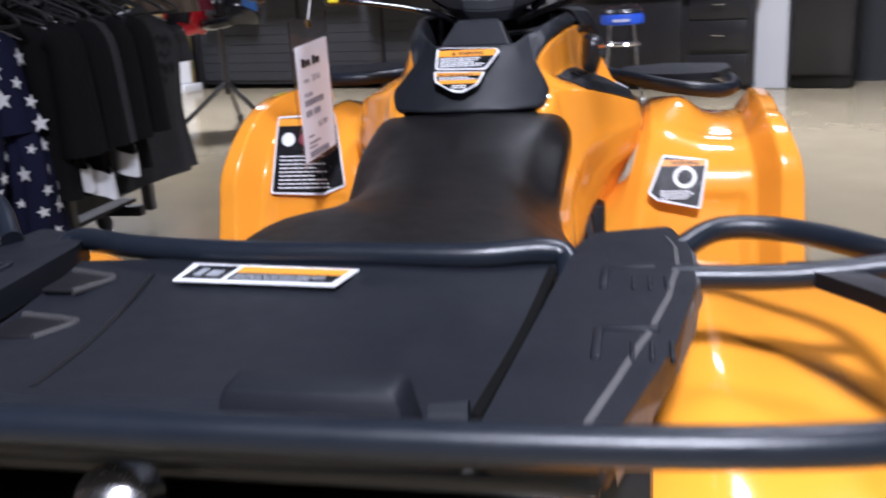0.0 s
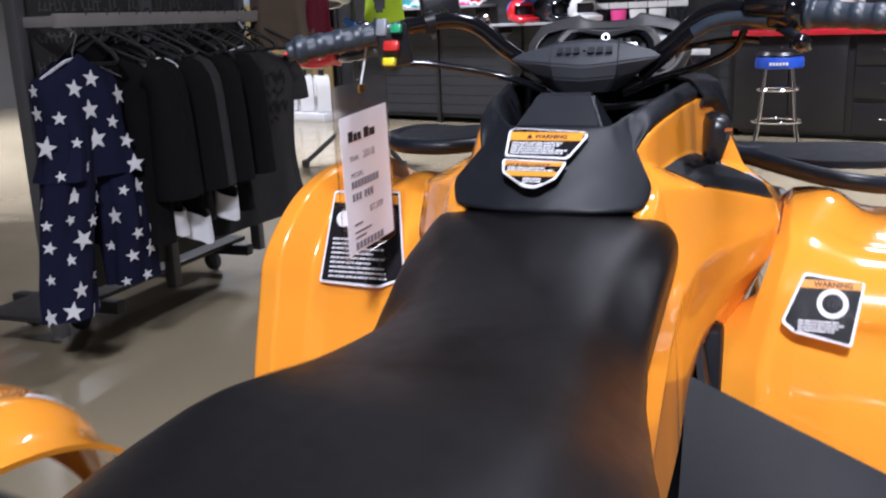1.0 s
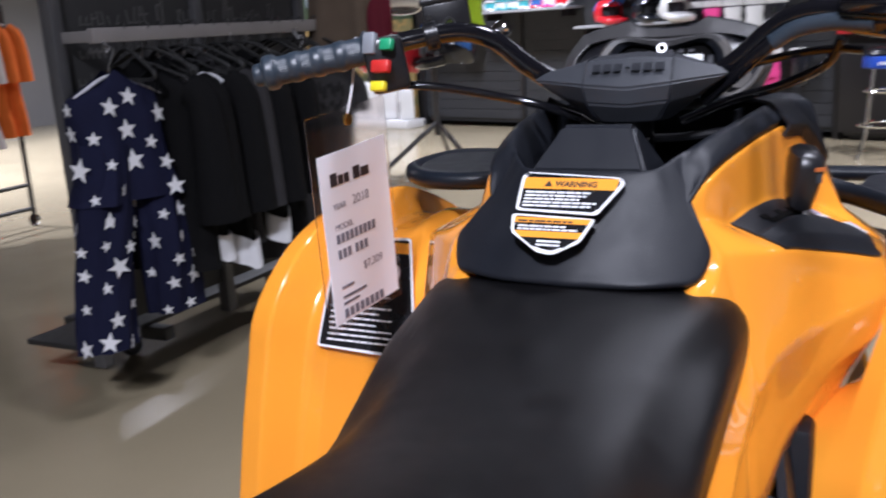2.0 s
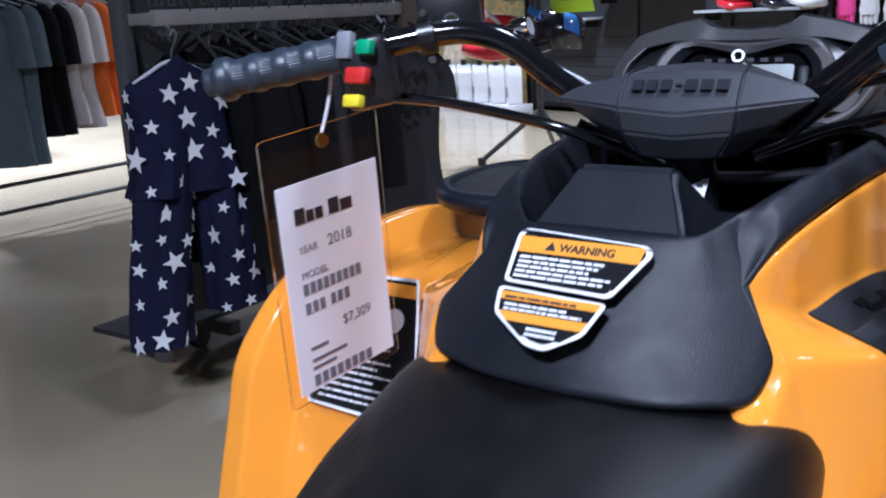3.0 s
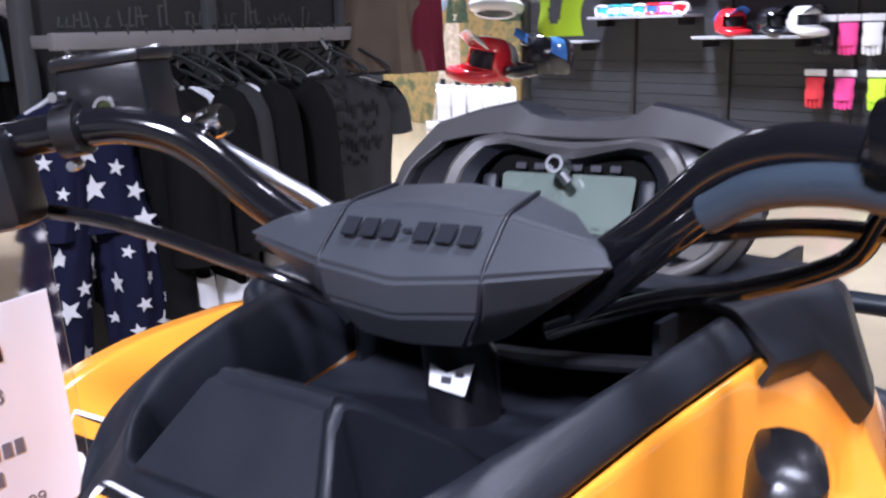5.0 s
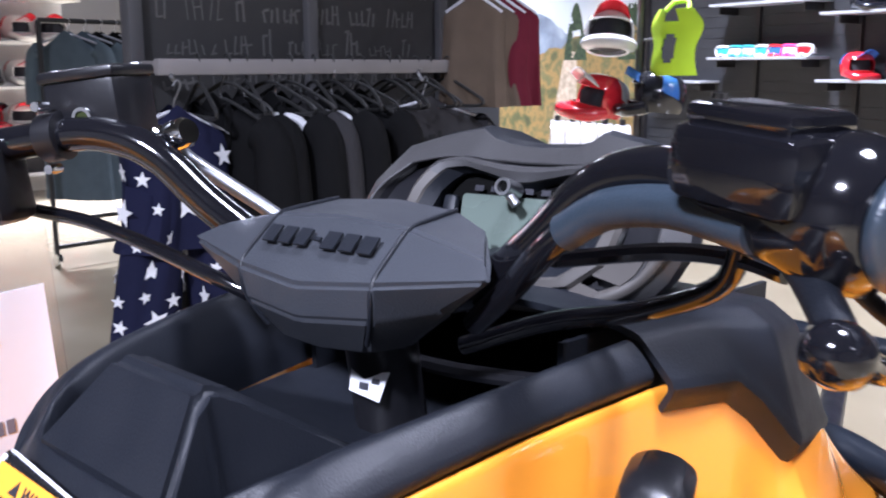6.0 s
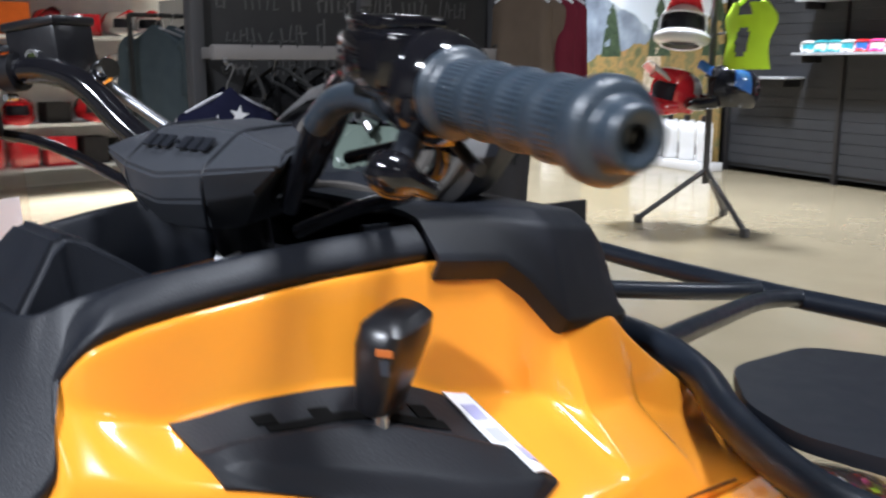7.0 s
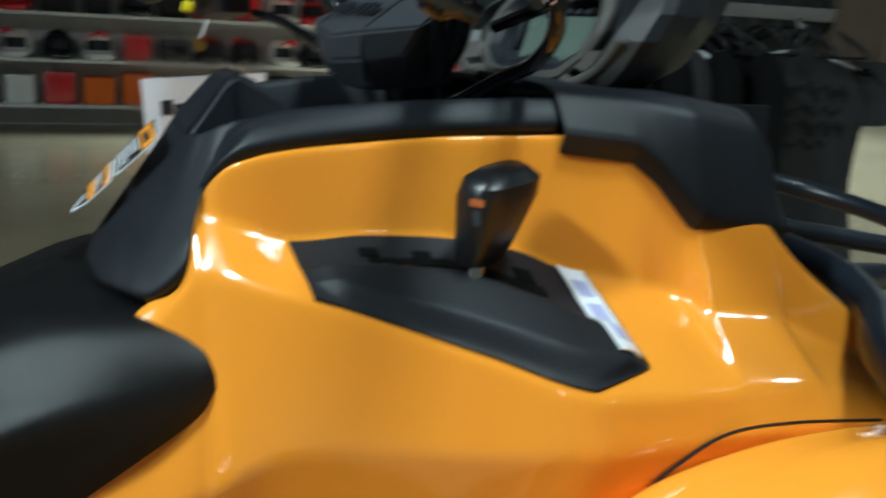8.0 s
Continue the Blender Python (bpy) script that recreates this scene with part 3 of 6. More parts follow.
# wheels
for sx, y, w in ((1, 0.60, 0.19), (-1, 0.60, 0.19), (1, -0.72, 0.24), (-1, -0.72, 0.24)):
    m = Matrix.Translation((sx * 0.455, y, 0.315)) @ Matrix.Rotation(radians(90), 4, "Y")
    h = w / 2
    wheel = part("wheel", lathe([(0.04, -0.03), (0.145, -h * 0.55), (0.16, -h * 0.8), (0.16, h * 0.8), (0.145, h * 0.55), (0.04, 0.03)], m, 32), STEEL, atv, "steel wheel with a knobbly off-road tyre")
    t = lathe([(0.16, -h * 0.75), (0.20, -h), (0.27, -h), (0.295, -h * 0.85), (0.302, -h * 0.4), (0.302, h * 0.4), (0.295, h * 0.85), (0.27, h), (0.20, h), (0.16, h * 0.75)], m, 40)
    for k in range(26):
        for off in (-0.55, 0.0, 0.55):
            add_box(t, (0, 0, 0), (0.014, 0.034, h * 0.48), m @ Matrix.Rotation(2 * math.pi * (k + (0.5 if off == 0 else 0)) / 26, 4, "Z") @ Matrix.Translation((0.308, 0, off * h)))
    part("tyre", t, TYRE, wheel)
part("frame", box((0, -0.05, 0.42), (0.26, 1.7, 0.24), bevel=0.05), DARK, atv, "black engine and frame below the bodywork")
for y in (0.60, -0.72):
    part("axle", tube([(-0.42, y, 0.315), (0.42, y, 0.315)], 0.028, 8, 12), DARK, atv)
part("nose", surface(lambda u, v: ((2 * u - 1) * (0.26 - 0.05 * v), 0.90 + 0.13 * math.sin(math.pi * u) - 0.05 * v, 0.35 + 0.27 * v), 20, 12, 0.01), ORANGE, atv, "orange nose panel below the front rack")
for sx in (1, -1):
    part("headlight", lathe([(0.0, 0.02), (0.05, 0.016), (0.065, 0.0), (0.06, -0.04)], Matrix.Translation((sx * 0.17, 1.00, 0.52)) @ Matrix.Rotation(radians(-90), 4, "X")), CLEAR, atv)

# seam between panel and mudguard: a dark tube in place of its shade
for sx in (1, -1):
    part("panel_seam_shade", tube([(sx * 0.264, 0.225, 0.760), (sx * 0.270, 0.262, 0.808), (sx * 0.273, 0.285, 0.829), (sx * 0.275, 0.319, 0.847), (sx * 0.275, 0.370, 0.849), (sx * 0.275, 0.445, 0.843)], 0.0012, 40, 6), DARK, atv)

# front rack
rack = part("front_rack", tube([(-0.02, 0.52, 0.915), (0.14, 0.505, 0.912), (0.21, 0.490, 0.899), (0.265, 0.445, 0.891), (0.325, 0.415, 0.880), (0.38, 0.402, 0.873), (0.43, 0.425, 0.866), (0.462, 0.52, 0.864), (0.465, 0.70, 0.860), (0.44, 0.92, 0.85), (0.36, 1.0, 0.84), (0.2, 1.02, 0.836), (0, 1.02, 0.838)], 0.0145, 90, 14), TUBE, atv, "satin black tubular front carrier")
part("rail", tube([(0.02, 0.52, 0.915), (-0.14, 0.505, 0.918), (-0.21, 0.490, 0.922), (-0.265, 0.445, 0.920), (-0.325, 0.415, 0.918), (-0.40, 0.42, 0.920), (-0.455, 0.50, 0.922), (-0.465, 0.70, 0.912), (-0.44, 0.92, 0.880), (-0.36, 1.0, 0.862), (-0.2, 1.02, 0.846), (0, 1.02, 0.838)], 0.0145, 90, 14), TUBE, rack)
for sx in (1, -1):
    part("rail", tube([(sx * 0.155, 0.500, 0.908), (sx * 0.10, 0.68, 0.885), (sx * 0.035, 0.90, 0.856), (sx * 0.03, 1.02, 0.840)], 0.0115, 30, 12), TUBE, rack)
    deck = plate(round_outline([(sx * a, b) for a, b in ((0.222, 0.520), (0.275, 0.452), (0.330, 0.424), (0.42, 0.430), (0.455, 0.52), (0.455, 0.62), (0.33, 0.66), (0.235, 0.62))], 0.02), 0.012, Matrix.Translation((0, 0, 0.890 if sx > 0 else 0.918)))
    part("rack_plate", deck, BLACK, rack, "black plastic carrier plate")

# rear rack
rear_rack = part("rear_rack", surface(lambda u, v: ((2 * u - 1) * (0.206 - 0.022 * v), -0.845 - 0.285 * v, 0.898 + 0.004 * math.sin(math.pi * u) - 0.010 * math.sin(math.pi * v)), 24, 20, -0.02), BLACK, atv, "black moulded rear carrier deck")
for sx in (1, -1):
    wing = [(sx * a, b) for a, b in ((0.219, -0.83), (0.232, -0.79), (0.292, -0.770), (0.306, -0.83), (0.306, -0.92), (0.288, -1.03), (0.262, -1.12), (0.252, -1.155), (0.192, -1.14))]
    part("side_wing", plate(round_outline(wing, 0.008), 0.022, Matrix.Translation((0, 0, 0.885))), BLACK, rear_rack, "black deck wing with moulded slots")
    edge_line = polyline([(0.300, -0.806), (0.306, -0.835), (0.306, -0.890), (0.302, -0.912), (0.298, -0.950), (0.293, -0.974), (0.285, -1.015), (0.279, -1.036), (0.267, -1.085), (0.252, -1.145)], 3)

    def chamfer(u, v, sx=sx, edge_line=edge_line):
        x, y = edge_line[int(round(v * (len(edge_line) - 1)))]
        out, drop = ((-0.013, 0.0010), (0.004, -0.005), (0.006, -0.022))[int(round(u * 2))]
        return (sx * (x + out), y - 0.3 * out, 0.9072 + drop)
    part("wing_edge", surface(chamfer, 2, len(edge_line) - 1), EDGESHEEN, rear_rack, "bevelled stepped edge of the wing", smooth=False)
    for k, y in enumerate((-0.885, -1.005)):
        d = bmesh.new()
        add_box(d, (sx * 0.262, y, 0.9065), (0.036, 0.008, 0.006), bevel=0.002)
        add_box(d, (sx * 0.244, y - 0.024, 0.9065), (0.006, 0.045, 0.006), pose(0, 0, 0), bevel=0.002)
        for j in range(3):
            add_box(d, (sx * (0.264 + 0.011 * j), y - 0.035, 0.9070), (0.003, 0.026, 0.004), bevel=0.001)
        part("slot_rib", d, BLACK, rear_rack)
part("rear_lip", box((0.112, -1.137, 0.914), (0.105, 0.034, 0.032), bevel=0.006, taper=0.86), BLACK, rear_rack)
part("rear_edge", tube([(-0.25, -1.15, 0.905), (0, -1.158, 0.903), (0.25, -1.15, 0.905)], 0.011, 30, 10), BLACK, rear_rack)
part("front_rail", tube([(-0.252, -0.84, 0.880), (-0.246, -0.80, 0.900), (-0.225, -0.800, 0.905), (-0.16, -0.828, 0.906), (-0.06, -0.845, 0.906), (0.05, -0.850, 0.906), (0.14, -0.853, 0.906), (0.195, -0.842, 0.907), (0.214, -0.845, 0.900), (0.216, -0.885, 0.885)], 0.0105, 80, 14), TUBE, rear_rack, "bent black steel tube across the carrier")
part("rear_rail", tube([(-0.46, -0.97, 0.925), (-0.44, -1.12, 0.93), (-0.34, -1.19, 0.93), (0, -1.196, 0.93), (0.34, -1.185, 0.93), (0.44, -1.12, 0.93), (0.46, -0.97, 0.925)], 0.0092, 90, 16), TUBE, rear_rack, "black steel rear carrier rail")
for sx in (1, -1):
    dz = 0.0 if sx > 0 else 0.03
    part("side_rail", tube([(sx * 0.290, -0.82, 0.895 + dz / 2), (sx * 0.330, -0.785, 0.908 + dz), (sx * 0.385, -0.79, 0.908 + dz), (sx * 0.440, -0.85, 0.908 + dz), (sx * 0.46, -0.97, 0.923)], 0.0098, 50, 14), TUBE, rear_rack, "black steel side carrier rail")
    part("cross_rail", tube([(sx * 0.290, -0.885, 0.900), (sx * 0.37, -0.884, 0.901), (sx * 0.448, -0.884, 0.910)], 0.0092, 24, 12), TUBE, rear_rack)
    part("bracket", plate(round_outline([(sx * a, b) for a, b in ((0.368, -0.868), (0.402, -0.866), (0.456, -0.955), (0.450, -1.000), (0.412, -0.930))], 0.006), 0.011, Matrix.Translation((0, 0, 0.896))), DARK, rear_rack)
rl = basis((-0.090, -0.902, 0.8995), (0.139, -0.010, 0.0), (0, 1, 0)) @ Matrix.Scale(1.08, 4, (1, 0, 0))
part("rack_label", plate([(0.0, 0.0), (0.127, 0.0), (0.131, 0.040), (-0.006, 0.044)], 0.0012, rl), WHITE, rear_rack, "white bordered load warning label")
part("label_field", plate([(0.004, 0.005), (0.036, 0.005), (0.036, 0.038), (0.002, 0.038)], 0.0006, rl @ Matrix.Translation((0, 0, 0.001))), STICKBLACK, rear_rack)
part("label_field", plate([(0.040, 0.005), (0.122, 0.005), (0.124, 0.022), (0.040, 0.022)], 0.0006, rl @ Matrix.Translation((0, 0, 0.001))), STICKBLACK, rear_rack)
part("label_field", plate([(0.040, 0.022), (0.124, 0.022), (0.126, 0.036), (0.040, 0.037)], 0.0006, rl @ Matrix.Translation((0, 0, 0.001))), STICKORANGE, rear_rack)
part("label_print", bars([(0.010, 0.012, 0.006, 0.018), (0.020, 0.012, 0.010, 0.014)] + text_rows(0.044, 0.118, 0.007, 0.020, 3, 4), rl @ Matrix.Translation((0, 0, 0.0013))), GREY, rear_rack)
part("deck_base", box((0, -0.985, 0.874), (0.50, 0.30, 0.014), bevel=0.004), DARK, rear_rack)
# black tube in place of the shade in the right-hand deck groove
part("deck_seam_shade", tube([(0.204, -0.868, 0.8990), (0.195, -0.985, 0.8925), (0.186, -1.115, 0.8985)], 0.0040, 20, 8), SLOTBLACK, rear_rack)
part("deck_step", tube([(-0.170, -1.126, 0.9035), (-0.05, -1.128, 0.9020), (0.06, -1.124, 0.9010)], 0.009, 16, 8), BLACK, rear_rack)
part("deck_step", tube([(0.165, -1.122, 0.9020), (0.185, -1.120, 0.9030)], 0.009, 6, 8), BLACK, rear_rack)
# dark tube drawn for the shaded left-hand groove, which is not cut in
part("deck_seam_shade", tube([(-0.120, -0.880, 0.8968), (-0.102, -0.985, 0.8903), (-0.084, -1.09, 0.8958)], 0.0026, 16, 8), DARK, rear_rack)
# dark plates put the recesses' shade into colour, paler rims their lit edges
for z0, pts in ((0.8944, ((-0.200, -0.868), (-0.152, -0.882), (-0.172, -0.918), (-0.199, -0.916))), (0.8888, ((-0.186, -0.958), (-0.134, -0.966), (-0.152, -1.000), (-0.190, -1.000)))):
    part("recess_shade", plate(round_outline(list(pts), 0.006), 0.0014, Matrix.Translation((0, 0, z0))), DARK, rear_rack)
    part("recess_rim", tube([(pts[0][0], pts[0][1] + 0.003, z0 + 0.001), (pts[1][0] + 0.004, pts[1][1], z0 + 0.001), (pts[2][0] + 0.004, pts[2][1], z0 + 0.001)], 0.0032, 20, 8, smooth=False), CHARCOAL, rear_rack)
part("tail_light", lathe([(0.0, 0.016), (0.018, 0.014), (0.028, 0.004), (0.030, -0.02), (0.02, -0.024)], Matrix.Translation((0.010, -1.168, 0.872)) @ Matrix.Rotation(radians(62), 4, "X") @ Matrix.Scale(0.74, 4)), material("polished_reflector", (0.92, 0.92, 0.94), 0.24, metal=1.0, vary=0.25, scale=90), atv, "round chromed lamp below the rear rail")
part("rear_panel", box((0, -1.08, 0.80), (0.44, 0.14, 0.12), bevel=0.02), DARK, atv)
part("rack_support", box((0.26, -1.0, 0.84), (0.03, 0.22, 0.09), bevel=0.006), DARK, atv)
part("rack_support", box((-0.26, -1.0, 0.84), (0.03, 0.22, 0.09), bevel=0.006), DARK, atv)


# warning stickers
def sticker(parent, m, outline, bands, seed, label):
    """A white bordered sticker; bands of (y0, y1, material, rows of small print)."""
    base = part("warning_label", plate(round_outline(outline, 0.005), 0.0010, m), WHITE, parent, label)
    mid = Vector((sum(p[0] for p in outline) / len(outline), sum(p[1] for p in outline) / len(outline)))
    inner = [tuple(Vector(p) + (mid - Vector(p)).normalized() * 0.0045) for p in outline]
    part("label_field", plate(round_outline(inner, 0.004), 0.0004, m @ Matrix.Translation((0, 0, 0.0008))), STICKBLACK, base)
    xs = [p[0] for p in outline]
    for i, (y0, y1, mat, n, ink) in enumerate(bands):
        def span(y):
            hits = []
            k = len(outline)
            for j in range(k):
                (xa, ya), (xb, yb) = outline[j], outline[(j + 1) % k]
                if (ya - y) * (yb - y) <= 0 and ya != yb:
                    hits.append(xa + (xb - xa) * (y - ya) / (yb - ya))
            return (min(hits) + 0.0035, max(hits) - 0.0035) if len(hits) > 1 else (min(xs), max(xs))
        (a0, b0), (a1, b1) = span(y0), span(y1)
        part("label_field", plate([(a0, y0), (b0, y0), (b1, y1), (a1, y1)], 0.0006, m @ Matrix.Translation((0, 0, 0.0009))), mat, base)
        if n:
            part("label_print", bars(text_rows(max(a0, a1) + 0.003, min(b0, b1) - 0.003, y0 + 0.001, y1 - 0.001, n, seed + i), m @ Matrix.Translation((0, 0, 0.0013)), 0.0003), ink, base)
    return base


tm = basis((-0.008, -0.058, 0.937), (1.0, -0.02, 0.0), (0, 0.063, 0.066)) @ Matrix.Translation((0, 0, 0.006))
up_label = sticker(atv, tm, [(-0.052, 0.043), (0.032, 0.040), (0.053, 0.077), (0.048, 0.083), (-0.050, 0.088), (-0.054, 0.083)], [(0.0465, 0.068, STICKBLACK, 5, WHITE), (0.068, 0.081, STICKORANGE, 0, INK)], 11, "white bordered orange and black warning label")
lettering("WARNING", 0.0088, tm @ Matrix.Translation((-0.017, 0.0710, 0.0015)), INK, up_label, bold=0.0003)
part("warning_triangle", plate([(-0.028, 0.0708), (-0.0195, 0.0708), (-0.0238, 0.0780)], 0.0004, tm @ Matrix.Translation((0, 0, 0.0015))), INK, up_label)
low_label = sticker(atv, tm, [(-0.054, 0.039), (-0.050, 0.018), (-0.018, -0.003), (-0.002, -0.005), (0.022, 0.010), (0.032, 0.036)], [(0.003, 0.013, STICKBLACK, 2, WHITE), (0.013, 0.020, STICKORANGE, 0, INK), (0.020, 0.029, STICKBLACK, 2, WHITE), (0.029, 0.035, STICKORANGE, 1, INK)], 21, "white bordered five-sided warning label")

sR = basis((0.332, 0.163, 0.734), (0.10, 0.0, 0.0), (0, 0.03, 0.08)) @ Matrix.Translation((0, 0, 0.011)) @ Matrix.Scale(1.13, 4)
age = sticker(atv, sR, [(-0.044, -0.018), (-0.029, -0.030), (0.038, -0.043), (0.050, 0.036), (-0.020, 0.045)], [(-0.028, 0.026, STICKBLACK, 0, WHITE), (0.026, 0.036, STICKORANGE, 0, INK)], 31, "age warning label on the mudguard")
lettering("WARNING", 0.009, sR @ Matrix.Translation((-0.008, 0.028, 0.0016)), INK, age, bold=0.0002)
ringbm = bmesh.new()
add_lathe(ringbm, [(0.012, 0.0), (0.012, 0.0005), (0.018, 0.0005), (0.018, 0.0)], sR @ Matrix.Translation((0.014, 0.008, 0.0012)), 32)
part("age_ring", ringbm, WHITE, age, "white prohibition ring")
lettering("16", 0.014, sR @ Matrix.Translation((0.006, 0.003, 0.0020)), INK, age, bold=0.0002)
part("label_print", bars(text_rows(-0.024, 0.030, -0.027, -0.012, 4, 33), sR @ Matrix.Translation((0, 0, 0.0014))), WHITE, age)
sL = basis((-0.385, 0.205, 0.775), (0.15, 0.0, 0.0), (0, 0.045, 0.10)) @ Matrix.Translation((0, 0, 0.016))
left = sticker(atv, sL, [(-0.068, -0.064), (0.043, -0.068), (0.088, -0.050), (0.060, 0.097), (-0.061, 0.094)], [(-0.049, 0.074, STICKBLACK, 0, WHITE), (0.074, 0.089, STICKORANGE, 0, INK)], 41, "large black safety label on the mudguard")
part("label_print", bars(text_rows(-0.052, 0.062, -0.054, 0.018, 9, 44, 0.5, 0.30), sL @ Matrix.Translation((0, 0, 0.0014))), WHITE, left)
for k in range(3):
    rg = bmesh.new()
    add_lathe(rg, [(0.0, 0.0), (0.0, 0.0005), (0.014, 0.0005), (0.014, 0.0)], sL @ Matrix.Translation((-0.036 + 0.036 * k, 0.046, 0.0013)), 24)
    part("pictogram", rg, WHITE if k != 1 else material("maroon_ink", (0.25, 0.05, 0.07), 0.4), left)

# ---- handlebar, turned a little to the left ----
bar_m = Matrix.Translation((0.005, 0.155, 0)) @ Matrix.Rotation(radians(7.0), 4, "Z")
HB = part("handlebar", tube([(0.0, 0.035, 1.055), (0.070, 0.030, 1.070), (0.115, 0.015, 1.100), (0.150, 0.003, 1.131), (0.180, -0.008, 1.143), (0.215, -0.022, 1.143), (0.30, -0.058, 1.135), (0.405, -0.100, 1.125)], 0.0112, 70, 16), GLOSSBLACK, atv, "gloss black steel handlebar with rubber grips")
part("bar", tube([(0.0, 0.035, 1.055), (-0.070, 0.030, 1.070), (-0.115, 0.015, 1.100), (-0.150, 0.003, 1.131), (-0.180, -0.008, 1.143), (-0.215, -0.022, 1.143), (-0.30, -0.058, 1.128), (-0.405, -0.100, 1.110)], 0.0112, 70, 16), GLOSSBLACK, HB)
HB.matrix_basis = bar_m


def along_bar(sx, d, zr=1.143, zl=1.143):
    """A frame on the grip's axis, z outwards along the bar, d metres from its bend."""
    a = Vector((sx * 0.215, -0.022, 1.143))
    b = Vector((sx * 0.405, -0.100, 1.125 if sx > 0 else 1.110))
    t = (b - a).normalized()
    s = Vector((0, 0, 1)).cross(t).normalized()
    m = Matrix((s, t.cross(s), t)).transposed().to_4x4()
    m.translation = a + t * d
    return m


grip_profile = rounded_line([(0.075, 0.0120), (0.076, 0.0208), (0.081, 0.0222), (0.085, 0.0160), (0.103, 0.0157), (0.106, 0.0175), (0.114, 0.0175), (0.117, 0.0157), (0.130, 0.0156), (0.133, 0.0174), (0.141, 0.0174), (0.144, 0.0156), (0.156, 0.0155), (0.159, 0.0174), (0.167, 0.0174), (0.170, 0.0156), (0.183, 0.0158), (0.187, 0.0198), (0.196, 0.0202), (0.200, 0.0180), (0.201, 0.0132), (0.210, 0.0126), (0.2125, 0.0105), (0.2095, 0.0055), (0.209, 0.0040)], 91, 1)
for sx in (1, -1):
    gm = along_bar(sx, 0)

    def grip_skin(u, v, gm=gm):
        d, r = grip_profile[int(round(v * 90))]
        a = 2 * math.pi * u
        rib = 0.00016 * math.copysign(min(1.0, abs(math.sin(40 * a)) * 2), math.sin(40 * a)) if 0.088 < d < 0.195 and 0.0150 < r < 0.0163 else 0.0
        return gm @ Vector(((r + rib) * math.cos(a), (r + rib) * math.sin(a), d))
    grip = part("grip", surface(grip_skin, 240, 90, 0.0), RUBBER, HB, "ribbed grey-black rubber grip", angle=70)
    part("bar_end", lathe([(0.0, 0.203), (0.0043, 0.203), (0.0048, 0.2098), (0.0042, 0.2100), (0.0034, 0.2045), (0.0, 0.2045)], gm, 20), SLOTBLACK, grip)

# throttle housing and thumb lever
hm = along_bar(1, 0.035)
hous = bmesh.new()
add_lathe(hous, [(0.014, -0.040), (0.019, -0.036), (0.022, -0.020), (0.024, 0.005), (0.027, 0.022), (0.025, 0.034), (0.019, 0.040)], hm @ Matrix.Scale(1.05, 4, (0, 1, 0)), 28)
add_box(hous, (0, 0.0, 0), (0.042, 0.030, 0.058), hm @ Matrix.Translation((-0.012, 0.012, -0.004)), bevel=0.008)
th = part("throttle_housing", hous, GLOSSBLACK, HB, "black plastic throttle housing")
cover = bmesh.new()
add_box(cover, (0, 0, 0), (0.036, 0.008, 0.046), hm @ Matrix.Translation((-0.010, 0.029, -0.006)), bevel=0.003)
part("housing_cover", cover, GLOSSBLACK, th)
part("screw", lathe([(0.0, 0.002), (0.003, 0.002), (0.0035, 0.0)], hm @ Matrix.Translation((-0.020, 0.034, -0.020)) @ Matrix.Rotation(radians(-90), 4, "X"), 12), CHROME, th)
part("thumb_lever", tube([hm @ Vector((0.01, -0.025, 0.02)), hm @ Vector((0.014, -0.034, 0.034)), hm @ Vector((0.013, -0.036, 0.046))], 0.0035, 20, 10), DARK, HB)
part("lever_boss", lathe([(0.0, 0.0155), (0.006, 0.0145), (0.0115, 0.009), (0.0135, 0.001), (0.0120, -0.007), (0.0070, -0.014), (0.0055, -0.026), (0.0, -0.027)], Matrix.Translation((0.277, -0.084, 1.101)) @ Matrix.Rotation(radians(64), 4, "X") @ Matrix.Rotation(radians(-30), 4, "Y") @ Matrix.Scale(0.82, 4), 24), GLOSSBLACK, HB, "gloss black rounded end of the throttle lever")
part("lever_arm", tube([(0.276, -0.078, 1.104), (0.266, -0.062, 1.112), (0.255, -0.046, 1.119), (0.244, -0.034, 1.126)], 0.0068, 16, 12), BLACK, HB)
part("brake_lever", tube([(0.11, 0.045, 1.088), (0.17, 0.040, 1.100), (0.21, 0.026, 1.104), (0.235, 0.014, 1.102)], 0.0045, 30, 8), GLOSSBLACK, HB)
part("hose", tube([(0.240, -0.048, 1.130), (0.203, -0.031, 1.133), (0.170, -0.020, 1.128), (0.147, -0.014, 1.115)], 0.0088, 30, 14), RUBBER, HB, "grey rubber sleeve on the throttle cable")
part("cable", tube([(0.153, -0.016, 1.120), (0.133, -0.009, 1.103), (0.108, 0.004, 1.080), (0.078, 0.020, 1.055)], 0.0070, 30, 10), GLOSSBLACK, HB)
part("cable", tube([(0.215, 0.02, 1.115), (0.200, 0.035, 1.088), (0.155, 0.050, 1.066), (0.105, 0.055, 1.052), (0.05, 0.05, 1.03)], 0.0055, 40, 10), GLOSSBLACK, HB)
part("cable", tube([(-0.275, -0.012, 1.088), (-0.225, -0.002, 1.083), (-0.165, 0.002, 1.072), (-0.105, 0.005, 1.058), (-0.06, 0.02, 1.04)], 0.0050, 40, 10), GLOSSBLACK, HB)
part("cable", tube([(-0.10, 0.03, 1.06), (-0.03, 0.05, 1.02), (0.03, 0.06, 1.01), (0.12, 0.05, 1.02)], 0.005, 40, 8), DARK, HB)

# left switch block
sm = along_bar(-1, 0.062)
swb = bmesh.new()
